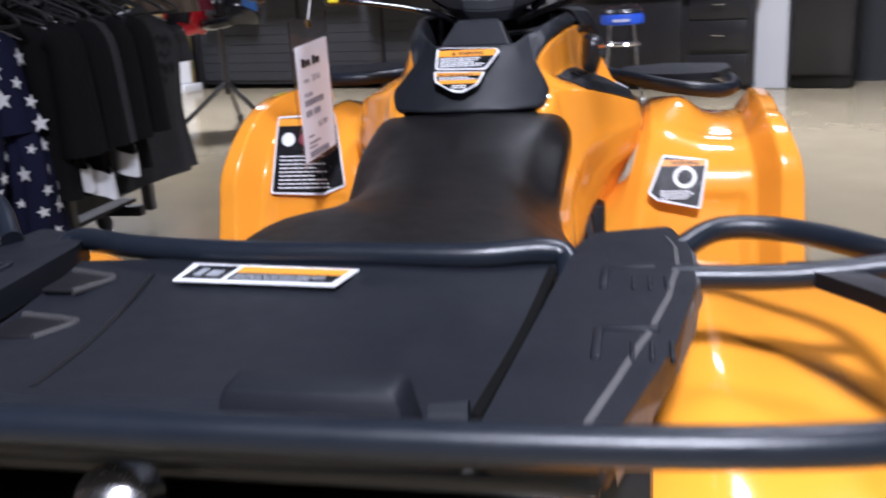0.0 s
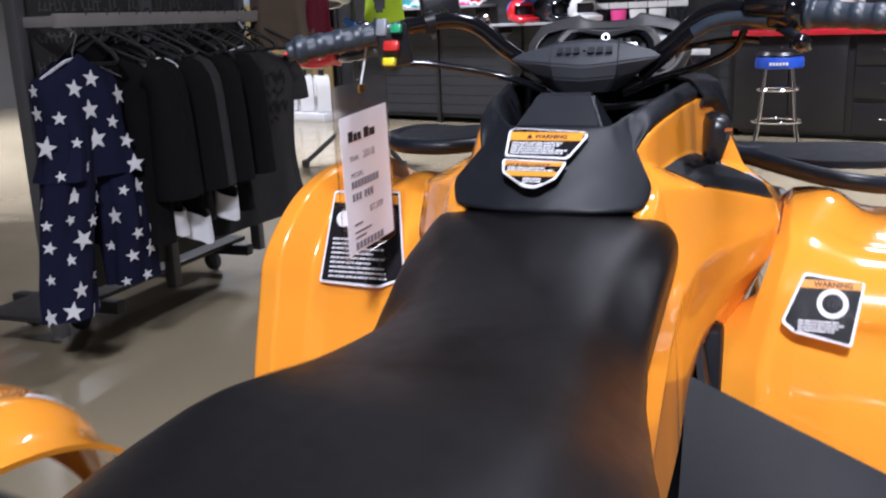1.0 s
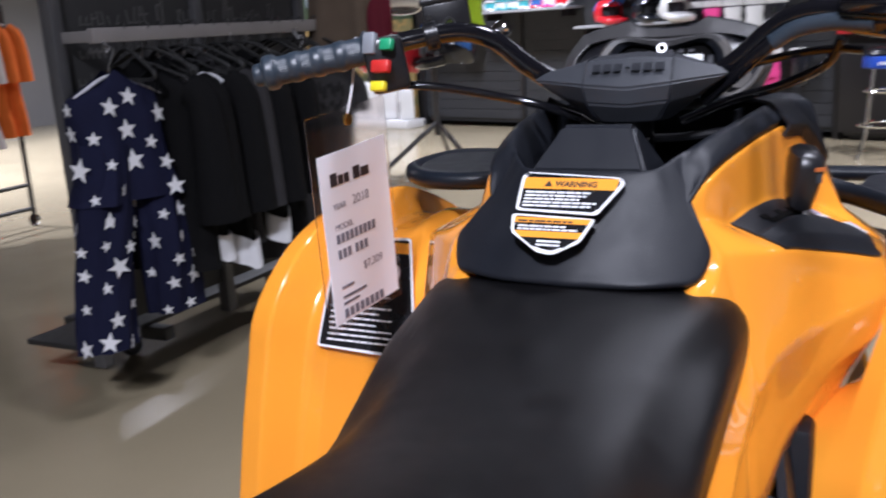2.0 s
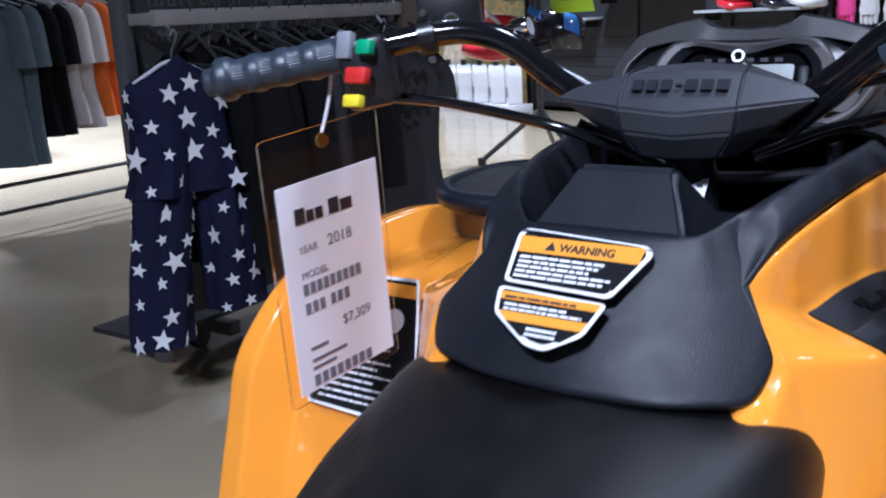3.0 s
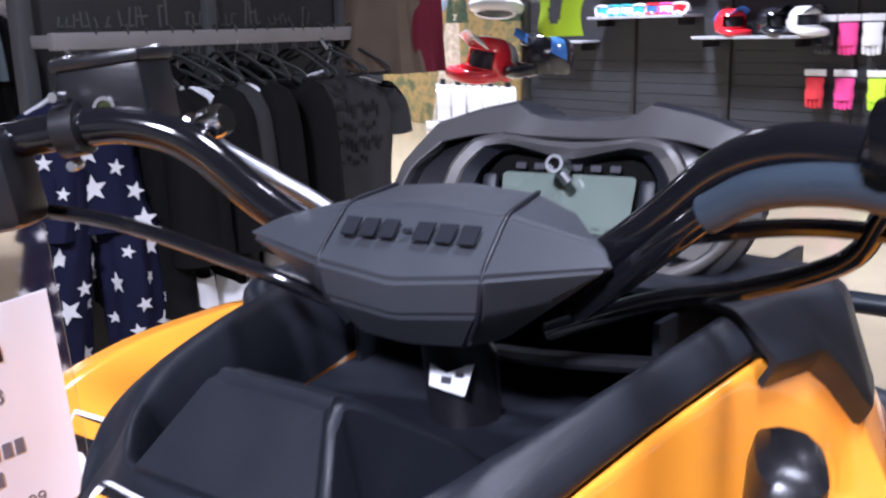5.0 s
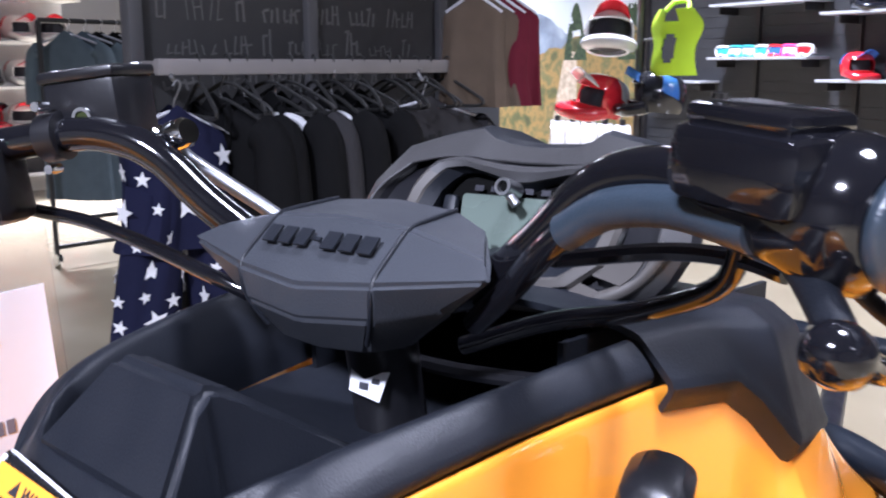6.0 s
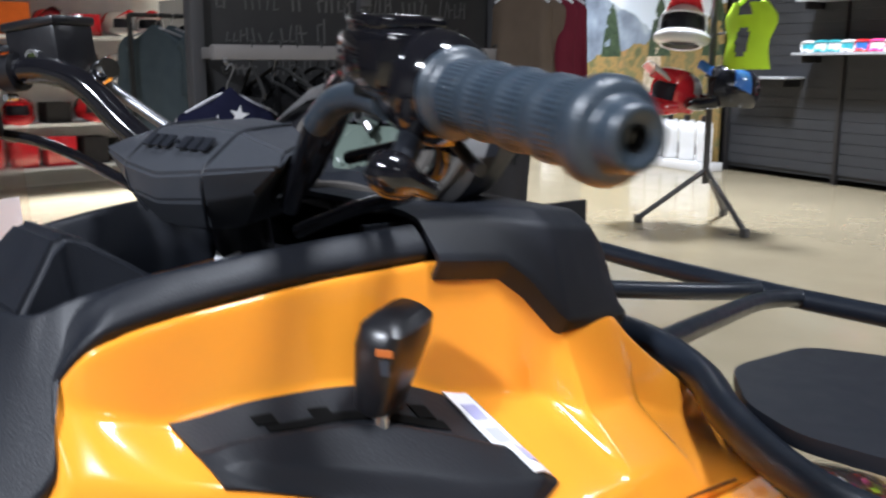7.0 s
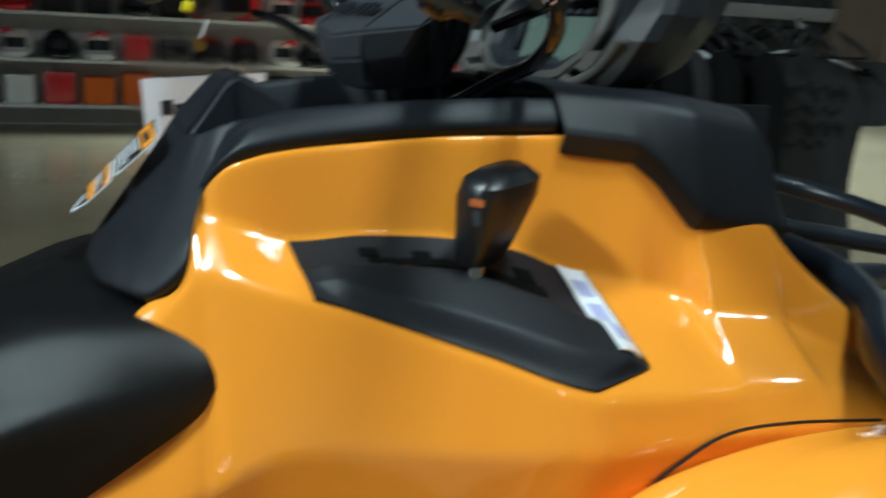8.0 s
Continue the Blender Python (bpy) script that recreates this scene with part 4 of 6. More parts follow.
add_box(swb, (0, 0, 0), (0.040, 0.062, 0.046), sm @ Matrix.Translation((0.004, -0.020, 0)), bevel=0.008)
switch = part("switch_block", swb, DARK, HB, "black switch block with coloured buttons")
face = basis(sm @ Vector((0.026, -0.006, 0.0)), (bar_m.inverted().to_3x3() @ Vector((1, 0, 0))), Vector((0.0, 0.25, 1)))
for nm, mat, dx, dz, w, h in (("button", GREY, -0.016, 0.022, 0.015, 0.024), ("button", GREEN, 0.006, 0.020, 0.015, 0.013), ("button", RED, 0.0, -0.004, 0.022, 0.014), ("button", YELLOW, -0.002, -0.026, 0.018, 0.011)):
    part(nm, box((dx, dz - 0.012, 0.0), (w, h, 0.010), face @ Matrix.Translation((0, 0, 0.004)), bevel=0.002), mat, switch, {GREEN: "green light button", RED: "red engine stop button", YELLOW: "yellow override button", GREY: "grey rocker switch"}[mat])

# brake reservoir
rm = pose(-0.210, 0.006, 1.158, 0, -7, 20)
res = bmesh.new()
add_box(res, (0, 0, 0), (0.054, 0.046, 0.044), rm, bevel=0.004)
reservoir = part("brake_reservoir", res, DARK, HB, "black brake fluid reservoir with a sight glass")
part("reservoir_cap", box((0, 0, 0.024), (0.058, 0.050, 0.008), rm, bevel=0.003), DARK, reservoir)
part("sight_glass", lathe([(0.0, 0.001), (0.0045, 0.001), (0.005, 0.003), (0.0072, 0.003), (0.0072, 0.0)], rm @ Matrix.Translation((0.002, -0.0235, -0.004)) @ Matrix.Rotation(radians(90), 4, "X"), 20), CHROME, reservoir)
part("sight_fluid", lathe([(0.0, 0.0005), (0.0044, 0.0005), (0.0044, 0.0)], rm @ Matrix.Translation((0.002, -0.0250, -0.004)) @ Matrix.Rotation(radians(90), 4, "X"), 16), material("brake_fluid", (0.03, 0.04, 0.012), 0.15), reservoir)
for k in (-1, 1):
    part("screw", lathe([(0.0, 0.002), (0.004, 0.002), (0.005, 0.0)], rm @ Matrix.Translation((0.022 * k, 0.012 * k, 0.027)), 12), STEEL, reservoir)
clamp = bmesh.new()
add_lathe(clamp, [(0.012, -0.008), (0.016, -0.007), (0.016, 0.007), (0.012, 0.008)], along_bar(-1, 0.005), 18)
part("clamp", clamp, DARK, HB)
for dz in (0.020, -0.020):
    part("clamp_bolt", lathe([(0.0, 0.004), (0.003, 0.004), (0.0035, 0.0), (0.003, -0.008)], along_bar(-1, 0.004) @ Matrix.Translation((0.012, dz, 0.0)) @ Matrix.Rotation(radians(90), 4, "Y"), 12), CHROME, HB)
part("banjo_bolt", lathe([(0.0, 0.022), (0.008, 0.022), (0.010, 0.018), (0.010, 0.006), (0.007, 0.004), (0.007, -0.002), (0.010, -0.004), (0.010, -0.012), (0.006, -0.018)], Matrix.Translation((-0.160, 0.018, 1.141)) @ Matrix.Rotation(radians(75), 4, "Y"), 14), CHROME, HB)
part("steel_hose", tube([(-0.160, 0.019, 1.142), (-0.156, 0.030, 1.128), (-0.132, 0.044, 1.110), (-0.098, 0.054, 1.090), (-0.06, 0.062, 1.062)], 0.0050, 36, 10), material("braided_hose", (0.22, 0.225, 0.24), 0.42, metal=1.0, vary=0.25, scale=400), HB, "braided steel brake hose")
part("brake_lever", tube([(-0.20, 0.0, 1.150), (-0.26, -0.005, 1.140), (-0.34, -0.04, 1.125), (-0.40, -0.065, 1.118)], 0.005, 30, 8), GLOSSBLACK, HB)

# handlebar pad
pad_rows = [
    [(-0.070, 0.046, 1.098), (-0.044, 0.054, 1.107), (0.0, 0.058, 1.110), (0.044, 0.054, 1.107), (0.070, 0.046, 1.098)],
    [(-0.096, 0.004, 1.093), (-0.047, 0.004, 1.1045), (0.0, 0.004, 1.107), (0.047, 0.004, 1.1045), (0.096, 0.004, 1.093)],
    [(-0.108, -0.010, 1.086), (-0.047, -0.029, 1.080), (0.0, -0.034, 1.0755), (0.047, -0.029, 1.080), (0.108, -0.010, 1.086)],
    [(-0.074, -0.005, 1.066), (-0.045, -0.026, 1.060), (0.0, -0.033, 1.0565), (0.045, -0.026, 1.060), (0.074, -0.005, 1.066)],
    [(-0.044, 0.006, 1.038), (-0.030, -0.012, 1.037), (0.0, -0.016, 1.036), (0.030, -0.012, 1.037), (0.044, 0.006, 1.038)],
    [(-0.040, 0.050, 1.044), (-0.024, 0.050, 1.040), (0.0, 0.050, 1.038), (0.024, 0.050, 1.040), (0.040, 0.050, 1.044)]]
pad = bmesh.new()
grid = [[pad.verts.new(p) for p in row] for row in pad_rows]
for i in range(5):
    for j in range(4):
        pad.faces.new((grid[i][j], grid[i][j + 1], grid[i + 1][j + 1], grid[i + 1][j]))
pad.faces.new([grid[i][0] for i in range(6)])
pad.faces.new([grid[i][4] for i in range(6)][::-1])
pad.faces.new(grid[0][::-1])
bmesh.ops.recalc_face_normals(pad, faces=pad.faces[:])
bmesh.ops.bevel(pad, geom=pad.edges[:], offset=0.0024, segments=2, affect="EDGES")
pad_ob = part("bar_pad", pad, PADBLACK, HB, "faceted matt black handlebar pad", angle=25)
pm = basis((-0.038, -0.018, 1.0925), (1, 0.0, 0.0), (0, 0.034, 0.0285))


marks = [[(0.0115 * k, 0.0, 0.0085, 0.0115)] for k in range(3)] + [[(0.0352, 0.0045, 0.005, 0.0022)]] + [[(0.0425 + 0.0125 * k, 0.0, 0.0095, 0.0115)] for k in range(3)]
for one in marks:
    part("embossed_mark", bars(one, pm @ Matrix.Translation((0, 0, -0.0002)), 0.0014), BLACK, pad_ob)
for sx in (1, -1):
    part("pad_seam", tube([(sx * 0.044, 0.052, 1.1075), (sx * 0.047, 0.004, 1.1050), (sx * 0.047, -0.0285, 1.0805), (sx * 0.045, -0.0260, 1.0605), (sx * 0.036, -0.018, 1.045)], 0.0014, 30, 8, smooth=False), BLACK, pad_ob)
part("steering_stem", tube([(0, 0.03, 1.07), (0, 0.06, 0.90)], 0.022, 8, 14), DARK, HB)
part("stem_tag", plate([(0.005, 0.002), (0.026, -0.002), (0.030, 0.016), (0.020, 0.014), (0.016, 0.020), (0.004, 0.018)], 0.0008, basis((-0.008, 0.168, 1.000), (1, 0.25, 0), (0, 0.35, 1))), WHITE, atv, "small white paper tag at the steering stem")
part("tag_print", bars([(0.012, 0.004, 0.006, 0.004), (0.020, 0.008, 0.005, 0.003)], basis((-0.008, 0.1675, 1.000), (1, 0.25, 0), (0, 0.35, 1)) @ Matrix.Translation((0, 0, 0.001))), INK, atv)

# instrument binnacle: a ring of mouldings, turned with the bar
def closed_ring(half, n=26):
    """A closed loop from the right half of an outline, bottom centre to top centre."""
    p = np.array(half, float)
    d = np.concatenate(([0.0], np.cumsum(np.linalg.norm(np.diff(p, axis=0), axis=1))))
    right = np.stack([np.interp(np.linspace(0, d[-1], n + 1), d, p[:, k]) for k in range(3)], 1)
    return np.concatenate((right, (right * np.array((-1, 1, 1)))[-2:0:-1]))


def drawn_in(ring, by, dy):
    """The loop moved towards its middle, and forwards or back."""
    way = ring * np.array((-1, 0, -1)) + np.array((0, 0, 1.088))
    way /= np.linalg.norm(way, axis=1)[:, None]
    return ring + way * by + np.array((0, dy, 0))


def loft(rings, first=0, last=None):
    """Skin over loops, all round or from one station to another."""
    bm = bmesh.new()
    n = len(rings[0])
    rows = [[bm.verts.new(p) for p in r] for r in rings]
    for k in range(first, n if last is None else last):
        for a, b in zip(rows, rows[1:]):
            bm.faces.new((a[k % n], a[(k + 1) % n], b[(k + 1) % n], b[k % n]))
    bmesh.ops.delete(bm, geom=[v for v in bm.verts if not v.link_faces], context="VERTS")
    bmesh.ops.recalc_face_normals(bm, faces=bm.faces[:])
    return bm


outer_ring = closed_ring([(0, -0.046, 1.034), (0.052, -0.043, 1.037), (0.092, -0.040, 1.042), (0.113, -0.036, 1.055), (0.126, -0.028, 1.081), (0.123, -0.010, 1.104), (0.107, 0.012, 1.128), (0.078, 0.018, 1.137), (0.046, 0.019, 1.143), (0.033, 0.019, 1.133), (0, 0.019, 1.131)])
inner_ring = closed_ring([(0, -0.058, 1.044), (0.050, -0.055, 1.046), (0.083, -0.052, 1.052), (0.100, -0.048, 1.064), (0.111, -0.041, 1.085), (0.108, -0.023, 1.103), (0.095, -0.003, 1.1175), (0.070, 0.002, 1.1225), (0.046, 0.003, 1.1235), (0.033, 0.003, 1.122), (0, 0.003, 1.121)])
arch_ring = closed_ring([(0, -0.048, 1.046), (0.034, -0.047, 1.047), (0.058, -0.045, 1.052), (0.078, -0.039, 1.068), (0.084, -0.030, 1.088), (0.080, -0.020, 1.106), (0.068, -0.012, 1.121), (0.052, -0.008, 1.125), (0.034, -0.006, 1.1225), (0.016, -0.006, 1.1205), (0, -0.006, 1.120)])
dash = part("instrument_binnacle", loft([drawn_in(outer_ring, 0.030, 0.085), drawn_in(outer_ring, 0.006, 0.045), drawn_in(outer_ring, -0.002, 0.012), outer_ring]), BLACK, atv, "angular black instrument binnacle", angle=22)
dash.matrix_basis = Matrix.Translation((0.004, 0.328, 0)) @ Matrix.Rotation(radians(7.0), 4, "Z")
part("bezel", loft([outer_ring, drawn_in(outer_ring, 0.0015, -0.002), drawn_in(inner_ring, -0.0015, -0.0005), drawn_in(inner_ring, 0.0, 0.0), drawn_in(inner_ring, 0.001, 0.008)]), CHARCOAL, dash, "stepped charcoal bezel round the display", angle=22)
part("recess", loft([drawn_in(inner_ring, 0.0008, 0.007), drawn_in(inner_ring, 0.003, 0.016), drawn_in(arch_ring, 0.0, 0.010), drawn_in(arch_ring, 0.0005, 0.0)]), DARK, dash, "dark gap behind the bezel", angle=22)
arch_rows = [drawn_in(arch_ring, 0.0, 0.004), arch_ring, drawn_in(arch_ring, 0.003, -0.0035), drawn_in(arch_ring, 0.010, -0.003), drawn_in(arch_ring, 0.0115, -0.001)]
part("display_hood", loft(arch_rows, 17, 35), CHARCOAL, dash, "charcoal hood over the display", angle=25)
part("arch", loft(arch_rows, 35, 69), LOUVRE, dash, "grey curved pillars and sill round the display", angle=25)
part("display_bevel", loft([drawn_in(arch_ring, 0.0112, -0.0012), drawn_in(arch_ring, 0.020, 0.006), drawn_in(arch_ring, 0.022, 0.030)]), BLACK, dash, "black bevelled opening", angle=25)
for sx in (1, -1):
    for k in (0, 3, 6, 9):
        rows = [drawn_in(r, a, b) * np.array((sx, 1, 1)) for r, a, b in ((inner_ring, -0.0005, 0.003), (inner_ring, 0.0005, -0.001), (arch_ring, -0.001, -0.004), (arch_ring, 0.001, 0.004))]
        part("vent_slat", loft(rows, k, k + 2), LOUVRE, dash)
    part("lower_rim", tube([(sx * 0.117, -0.038, 1.084), (sx * 0.102, -0.044, 1.063), (sx * 0.083, -0.050, 1.051), (sx * 0.050, -0.053, 1.042), (sx * 0.004, -0.056, 1.039)], 0.0045, 40, 10), LOUVRE, dash, "grey lower rim of the binnacle")
lm = basis((0.0, -0.009, 1.086), (1, 0.02, 0), (0, 0.35, 1))
part("display_housing", box((0, 0, -0.008), (0.132, 0.076, 0.012), lm, bevel=0.004), SLOTBLACK, dash)
part("display", plate(round_outline([(-0.043, -0.028), (0.043, -0.028), (0.046, 0.013), (-0.046, 0.013)], 0.004), 0.002, lm @ Matrix.Translation((0, 0, 0.002))), LCD, dash, "pale grey-green liquid crystal display")
for one in [(-0.034 + 0.009 * k, -0.024, 0.0055, 0.003) for k in range(8)] + [(-0.037 + 0.013 * k, 0.0155, 0.007, 0.004) for k in range(6)]:
    part("display_mark", bars([one], lm @ Matrix.Translation((0, 0, 0.0035))), INK, dash)
for k in (-1, 1):
    part("dash_button", box((0.054 * k, -0.004, 0.004), (0.011, 0.030, 0.008), lm, bevel=0.003), BLACK, dash)
km2 = basis((-0.002, -0.024, 1.108), (1, 0, 0), (0, 0.3, 1)) @ Matrix.Scale(0.66, 4)
part("ignition_lock", lathe([(0.0, 0.002), (0.0055, 0.002), (0.006, 0.008), (0.009, 0.008), (0.0095, 0.0), (0.009, -0.02)], km2, 24), STEEL, dash, "round chromed ignition lock")
part("lock_core", lathe([(0.0, 0.0034), (0.0050, 0.0034), (0.0052, 0.001)], km2, 20), SLOTBLACK, dash)
part("lock_stem", tube([km2 @ Vector((0.004, -0.007, -0.002)), km2 @ Vector((0.012, -0.016, -0.005))], 0.0034, 8, 10), STEEL, dash)

# ---- price tag hanging from the bar ----
tag = thing("price_tag", "white price tag in a clear sleeve hanging from the handlebar", "price tag")
tgm = basis((-0.306, 0.067, 0.938), (0.016, 0.136, 0.010), (0.008, 0.004, 0.25))
part("sleeve", plate(round_outline([(-0.074, -0.132), (0.074, -0.128), (0.074, 0.132), (-0.074, 0.128)], 0.006), 0.0012, tgm @ Matrix.Translation((0, 0, -0.0006))), CLEAR, tag, "clear plastic sleeve").visible_shadow = False
part("paper", plate([(-0.062, -0.122), (0.066, -0.118), (0.066, 0.085), (-0.062, 0.083)], 0.0008, tgm @ Matrix.Translation((0, 0, 0.0008))), PAPER, tag, "white paper sheet with printed and handwritten lines")
tp = tgm @ Matrix.Translation((0, 0, 0.0017))
part("heading_mark", bars([(-0.044, 0.045, 0.012, 0.015), (-0.030, 0.045, 0.009, 0.011), (-0.019, 0.045, 0.009, 0.011), (-0.002, 0.045, 0.013, 0.015), (0.013, 0.045, 0.015, 0.011)], tp), INK, tag)
lettering("YEAR", 0.010, tp @ Matrix.Translation((-0.044, 0.017, 0)), PENCIL, tag)
lettering("2018", 0.016, tp @ Matrix.Translation((-0.008, 0.016, 0)), PENCIL, tag)
lettering("MODEL", 0.010, tp @ Matrix.Translation((-0.044, -0.008, 0)), PENCIL, tag)
tagged(part("handwriting", bars([(-0.044 + 0.0085 * k, -0.024, 0.006, 0.011) for k in range(9)] + [(-0.044 + 0.009 * k, -0.043, 0.006, 0.011) for k in range(3)] + [(-0.012 + 0.009 * k, -0.043, 0.006, 0.011) for k in range(3)], tp), PENCIL, tag), kind="stuff")
lettering("$7,309", 0.014, tp @ Matrix.Translation((0.000, -0.068, 0)), PENCIL, tag)
tagged(part("handwriting", bars([(-0.044, -0.080, 0.022, 0.003), (-0.044, -0.092, 0.045, 0.003), (-0.044, -0.100, 0.030, 0.003)] + [(-0.044 + 0.010 * k, -0.117, 0.007, 0.011) for k in range(8)], tp), PENCIL, tag), kind="stuff")
part("string", tube([tgm @ Vector((0.0, 0.118, 0.0)), (-0.300, 0.070, 1.09), (-0.294, 0.072, 1.128), (-0.290, 0.070, 1.145)], 0.0016, 20, 6), WHITE, tag, "white plastic tie")
part("eyelet", lathe([(0.004, 0.0), (0.007, 0.0), (0.007, 0.003), (0.004, 0.003)], tgm @ Matrix.Translation((0, 0.116, 0)), 16), material("brass", (0.6, 0.42, 0.12), 0.3, metal=1.0), tag)


# ---- the shop ----
WALL_N, WALL_D, WALL_C = Vector((0.2756, 0.9613, 0)), Vector((0.9613, -0.2756, 0)), 7.33
TURN = -16.0


def on_wall(s, z, d=0.0):
    """A place s metres along the back wall, z up, d out into the shop."""
    p = WALL_N * (WALL_C - d) + WALL_D * s
    return (p.x, p.y, z)


def wall_frame(s, z, d=0.0):
    """A frame on the back wall: x along it, y into it, z up."""
    return Matrix.Translation(on_wall(s, z, d)) @ Matrix.Rotation(radians(TURN), 4, "Z")


DARKWALL = material("charcoal_wall_paint", (0.030, 0.031, 0.034), 0.55, vary=0.2, scale=2, spec=0.25)
SLAT = material("charcoal_slat_board", (0.034, 0.035, 0.038), 0.45, vary=0.2, scale=3, spec=0.25)
CABINET = material("black_laminate", (0.014, 0.013, 0.014), 0.35, vary=0.2, scale=4)
WHITEWALL = material("grey_white_wall_paint", (0.15, 0.148, 0.148), 0.6, vary=0.05, scale=2)
CEIL = material("dark_ceiling", (0.03, 0.03, 0.033), 0.8)
GLOW = material("lit_diffuser", (0.9, 0.9, 0.9), 0.5, emit=(0.97, 0.98, 1.0, 16.0))
FIXTURE = material("white_fixture_enamel", (0.7, 0.7, 0.7), 0.4)
HANGER = material("clear_grey_hanger", (0.50, 0.50, 0.54), 0.3)
RAILWHITE = material("grey_white_rail", (0.19, 0.178, 0.174), 0.4)
GREYSTEEL = material("grey_painted_steel", (0.066, 0.065, 0.068), 0.4, vary=0.15)
SHELF = material("grey_shelf", (0.35, 0.36, 0.38), 0.4)
CASTER = material("caster_black", (0.02, 0.02, 0.02), 0.5)


def structure(name, bm, mat, label, category):
    return tagged(part(name, bm, mat, None, label, smooth=False), label, category, kind="structure")


def slab(s0, s1, z0, z1, d0, d1):
    """A block along the back wall, from d0 to d1 out of it."""
    return box(((s0 + s1) / 2, -(d0 + d1) / 2, (z0 + z1) / 2), (s1 - s0, abs(d1 - d0), z1 - z0), wall_frame(0, 0), bevel=0.0)


structure("floor", slab(-14.2, 8.2, -0.12, 0.0, -0.9, 14.4), CONCRETE, "polished beige concrete shop floor with soft stains", "floor")
structure("ceiling", slab(-14.2, 8.2, 4.4, 4.55, -0.9, 14.4), CEIL, "dark open shop ceiling", "ceiling")
structure("wall_north", slab(-14.2, 8.2, 0, 4.4, -0.9, -0.6), DARKWALL, "charcoal painted back wall", "wall")
structure("wall_south", slab(-14.2, 8.2, 0, 4.4, 14.2, 14.4), WHITEWALL, "off-white shop wall", "wall")
structure("wall_west", slab(-14.2, -14.0, 0, 4.4, -0.6, 14.2), WHITEWALL, "off-white shop wall", "wall")
structure("wall_east", slab(8.0, 8.2, 0, 4.4, -0.6, 14.2), WHITEWALL, "off-white shop wall", "wall")

# ceiling lights
for i in range(3):
    for j in range(4):
        s, d = -10.5 + 5.2 * j + (0.0, 1.0, 1.9)[i], 2.2 + 4.2 * i
        if (j < 2 and i > 0 and (j, i) != (0, 1)) or (j, i) == (3, 2):
            continue
        x, y, _ = on_wall(s, 0, d)
        light = thing("ceiling_light", "square white ceiling light with a lit diffuser", "ceiling light", "shop ceiling lights", (x, y, 4.32), TURN)
        part("housing", box((0, 0, 0.03), (0.72, 0.72, 0.06), bevel=0.01), FIXTURE, light)
        part("diffuser", box((0, 0, -0.006), (0.62, 0.62, 0.012), bevel=0.003), GLOW, light)
        area_lamp(x, y, 4.29, 0.62, 0.62, LAMP_ROWS[0 if j == 0 else i][0] * ((1.15, 4.2, 1.0)[i] if j == 0 else 1.0), LAMP_ROWS[0 if j == 0 else i][1], TURN)

# ---- back wall: slat board, shelves and goods ----
slat = structure("wall_slats", slab(-7.3, -2.35, 0.06, 3.0, -0.05, -0.02), SLAT, "charcoal slat board along the back wall", "slat wall")
rows = bmesh.new()
for k in range(28):
    z = 0.10 + 0.104 * k
    add_box(rows, ((-7.3 - 2.35) / 2, 0.012, z + 0.050), (4.93, 0.016, 0.099), wall_frame(0, 0))
tagged(part("slat_boards", rows, SLAT, slat, smooth=False), kind="stuff")
for s in (-7.25, -5.75, -4.66, -3.5, -2.4):
    structure("trim", box((0, 0, 1.5), (0.05, 0.05, 3.0), wall_frame(s, 0, 0.0), bevel=0.004), CABINET, "black upright post on the slat board", "post")


def shelf(s0, s1, z, depth=0.32):
    sh = thing("wall_shelf", "grey wall shelf on black brackets", "shelf", "wall shelves", on_wall((s0 + s1) / 2, z), TURN)
    part("board", box((0, -depth / 2, 0), (s1 - s0, depth, 0.025), bevel=0.003), SHELF, sh)
    for k in (-1, 1):
        part("bracket", box((k * (s1 - s0) * 0.42, -depth * 0.45, -0.05), (0.02, depth * 0.8, 0.07), bevel=0.003), CABINET, sh)
    return sh


shelf(-6.1, -4.95, 1.25)
shelf(-6.1, -4.95, 1.75)
shelf(-4.85, -3.78, 1.05)
shelf(-4.85, -2.75, 1.62)
shelf(-6.9, -6.2, 1.02, 0.28)


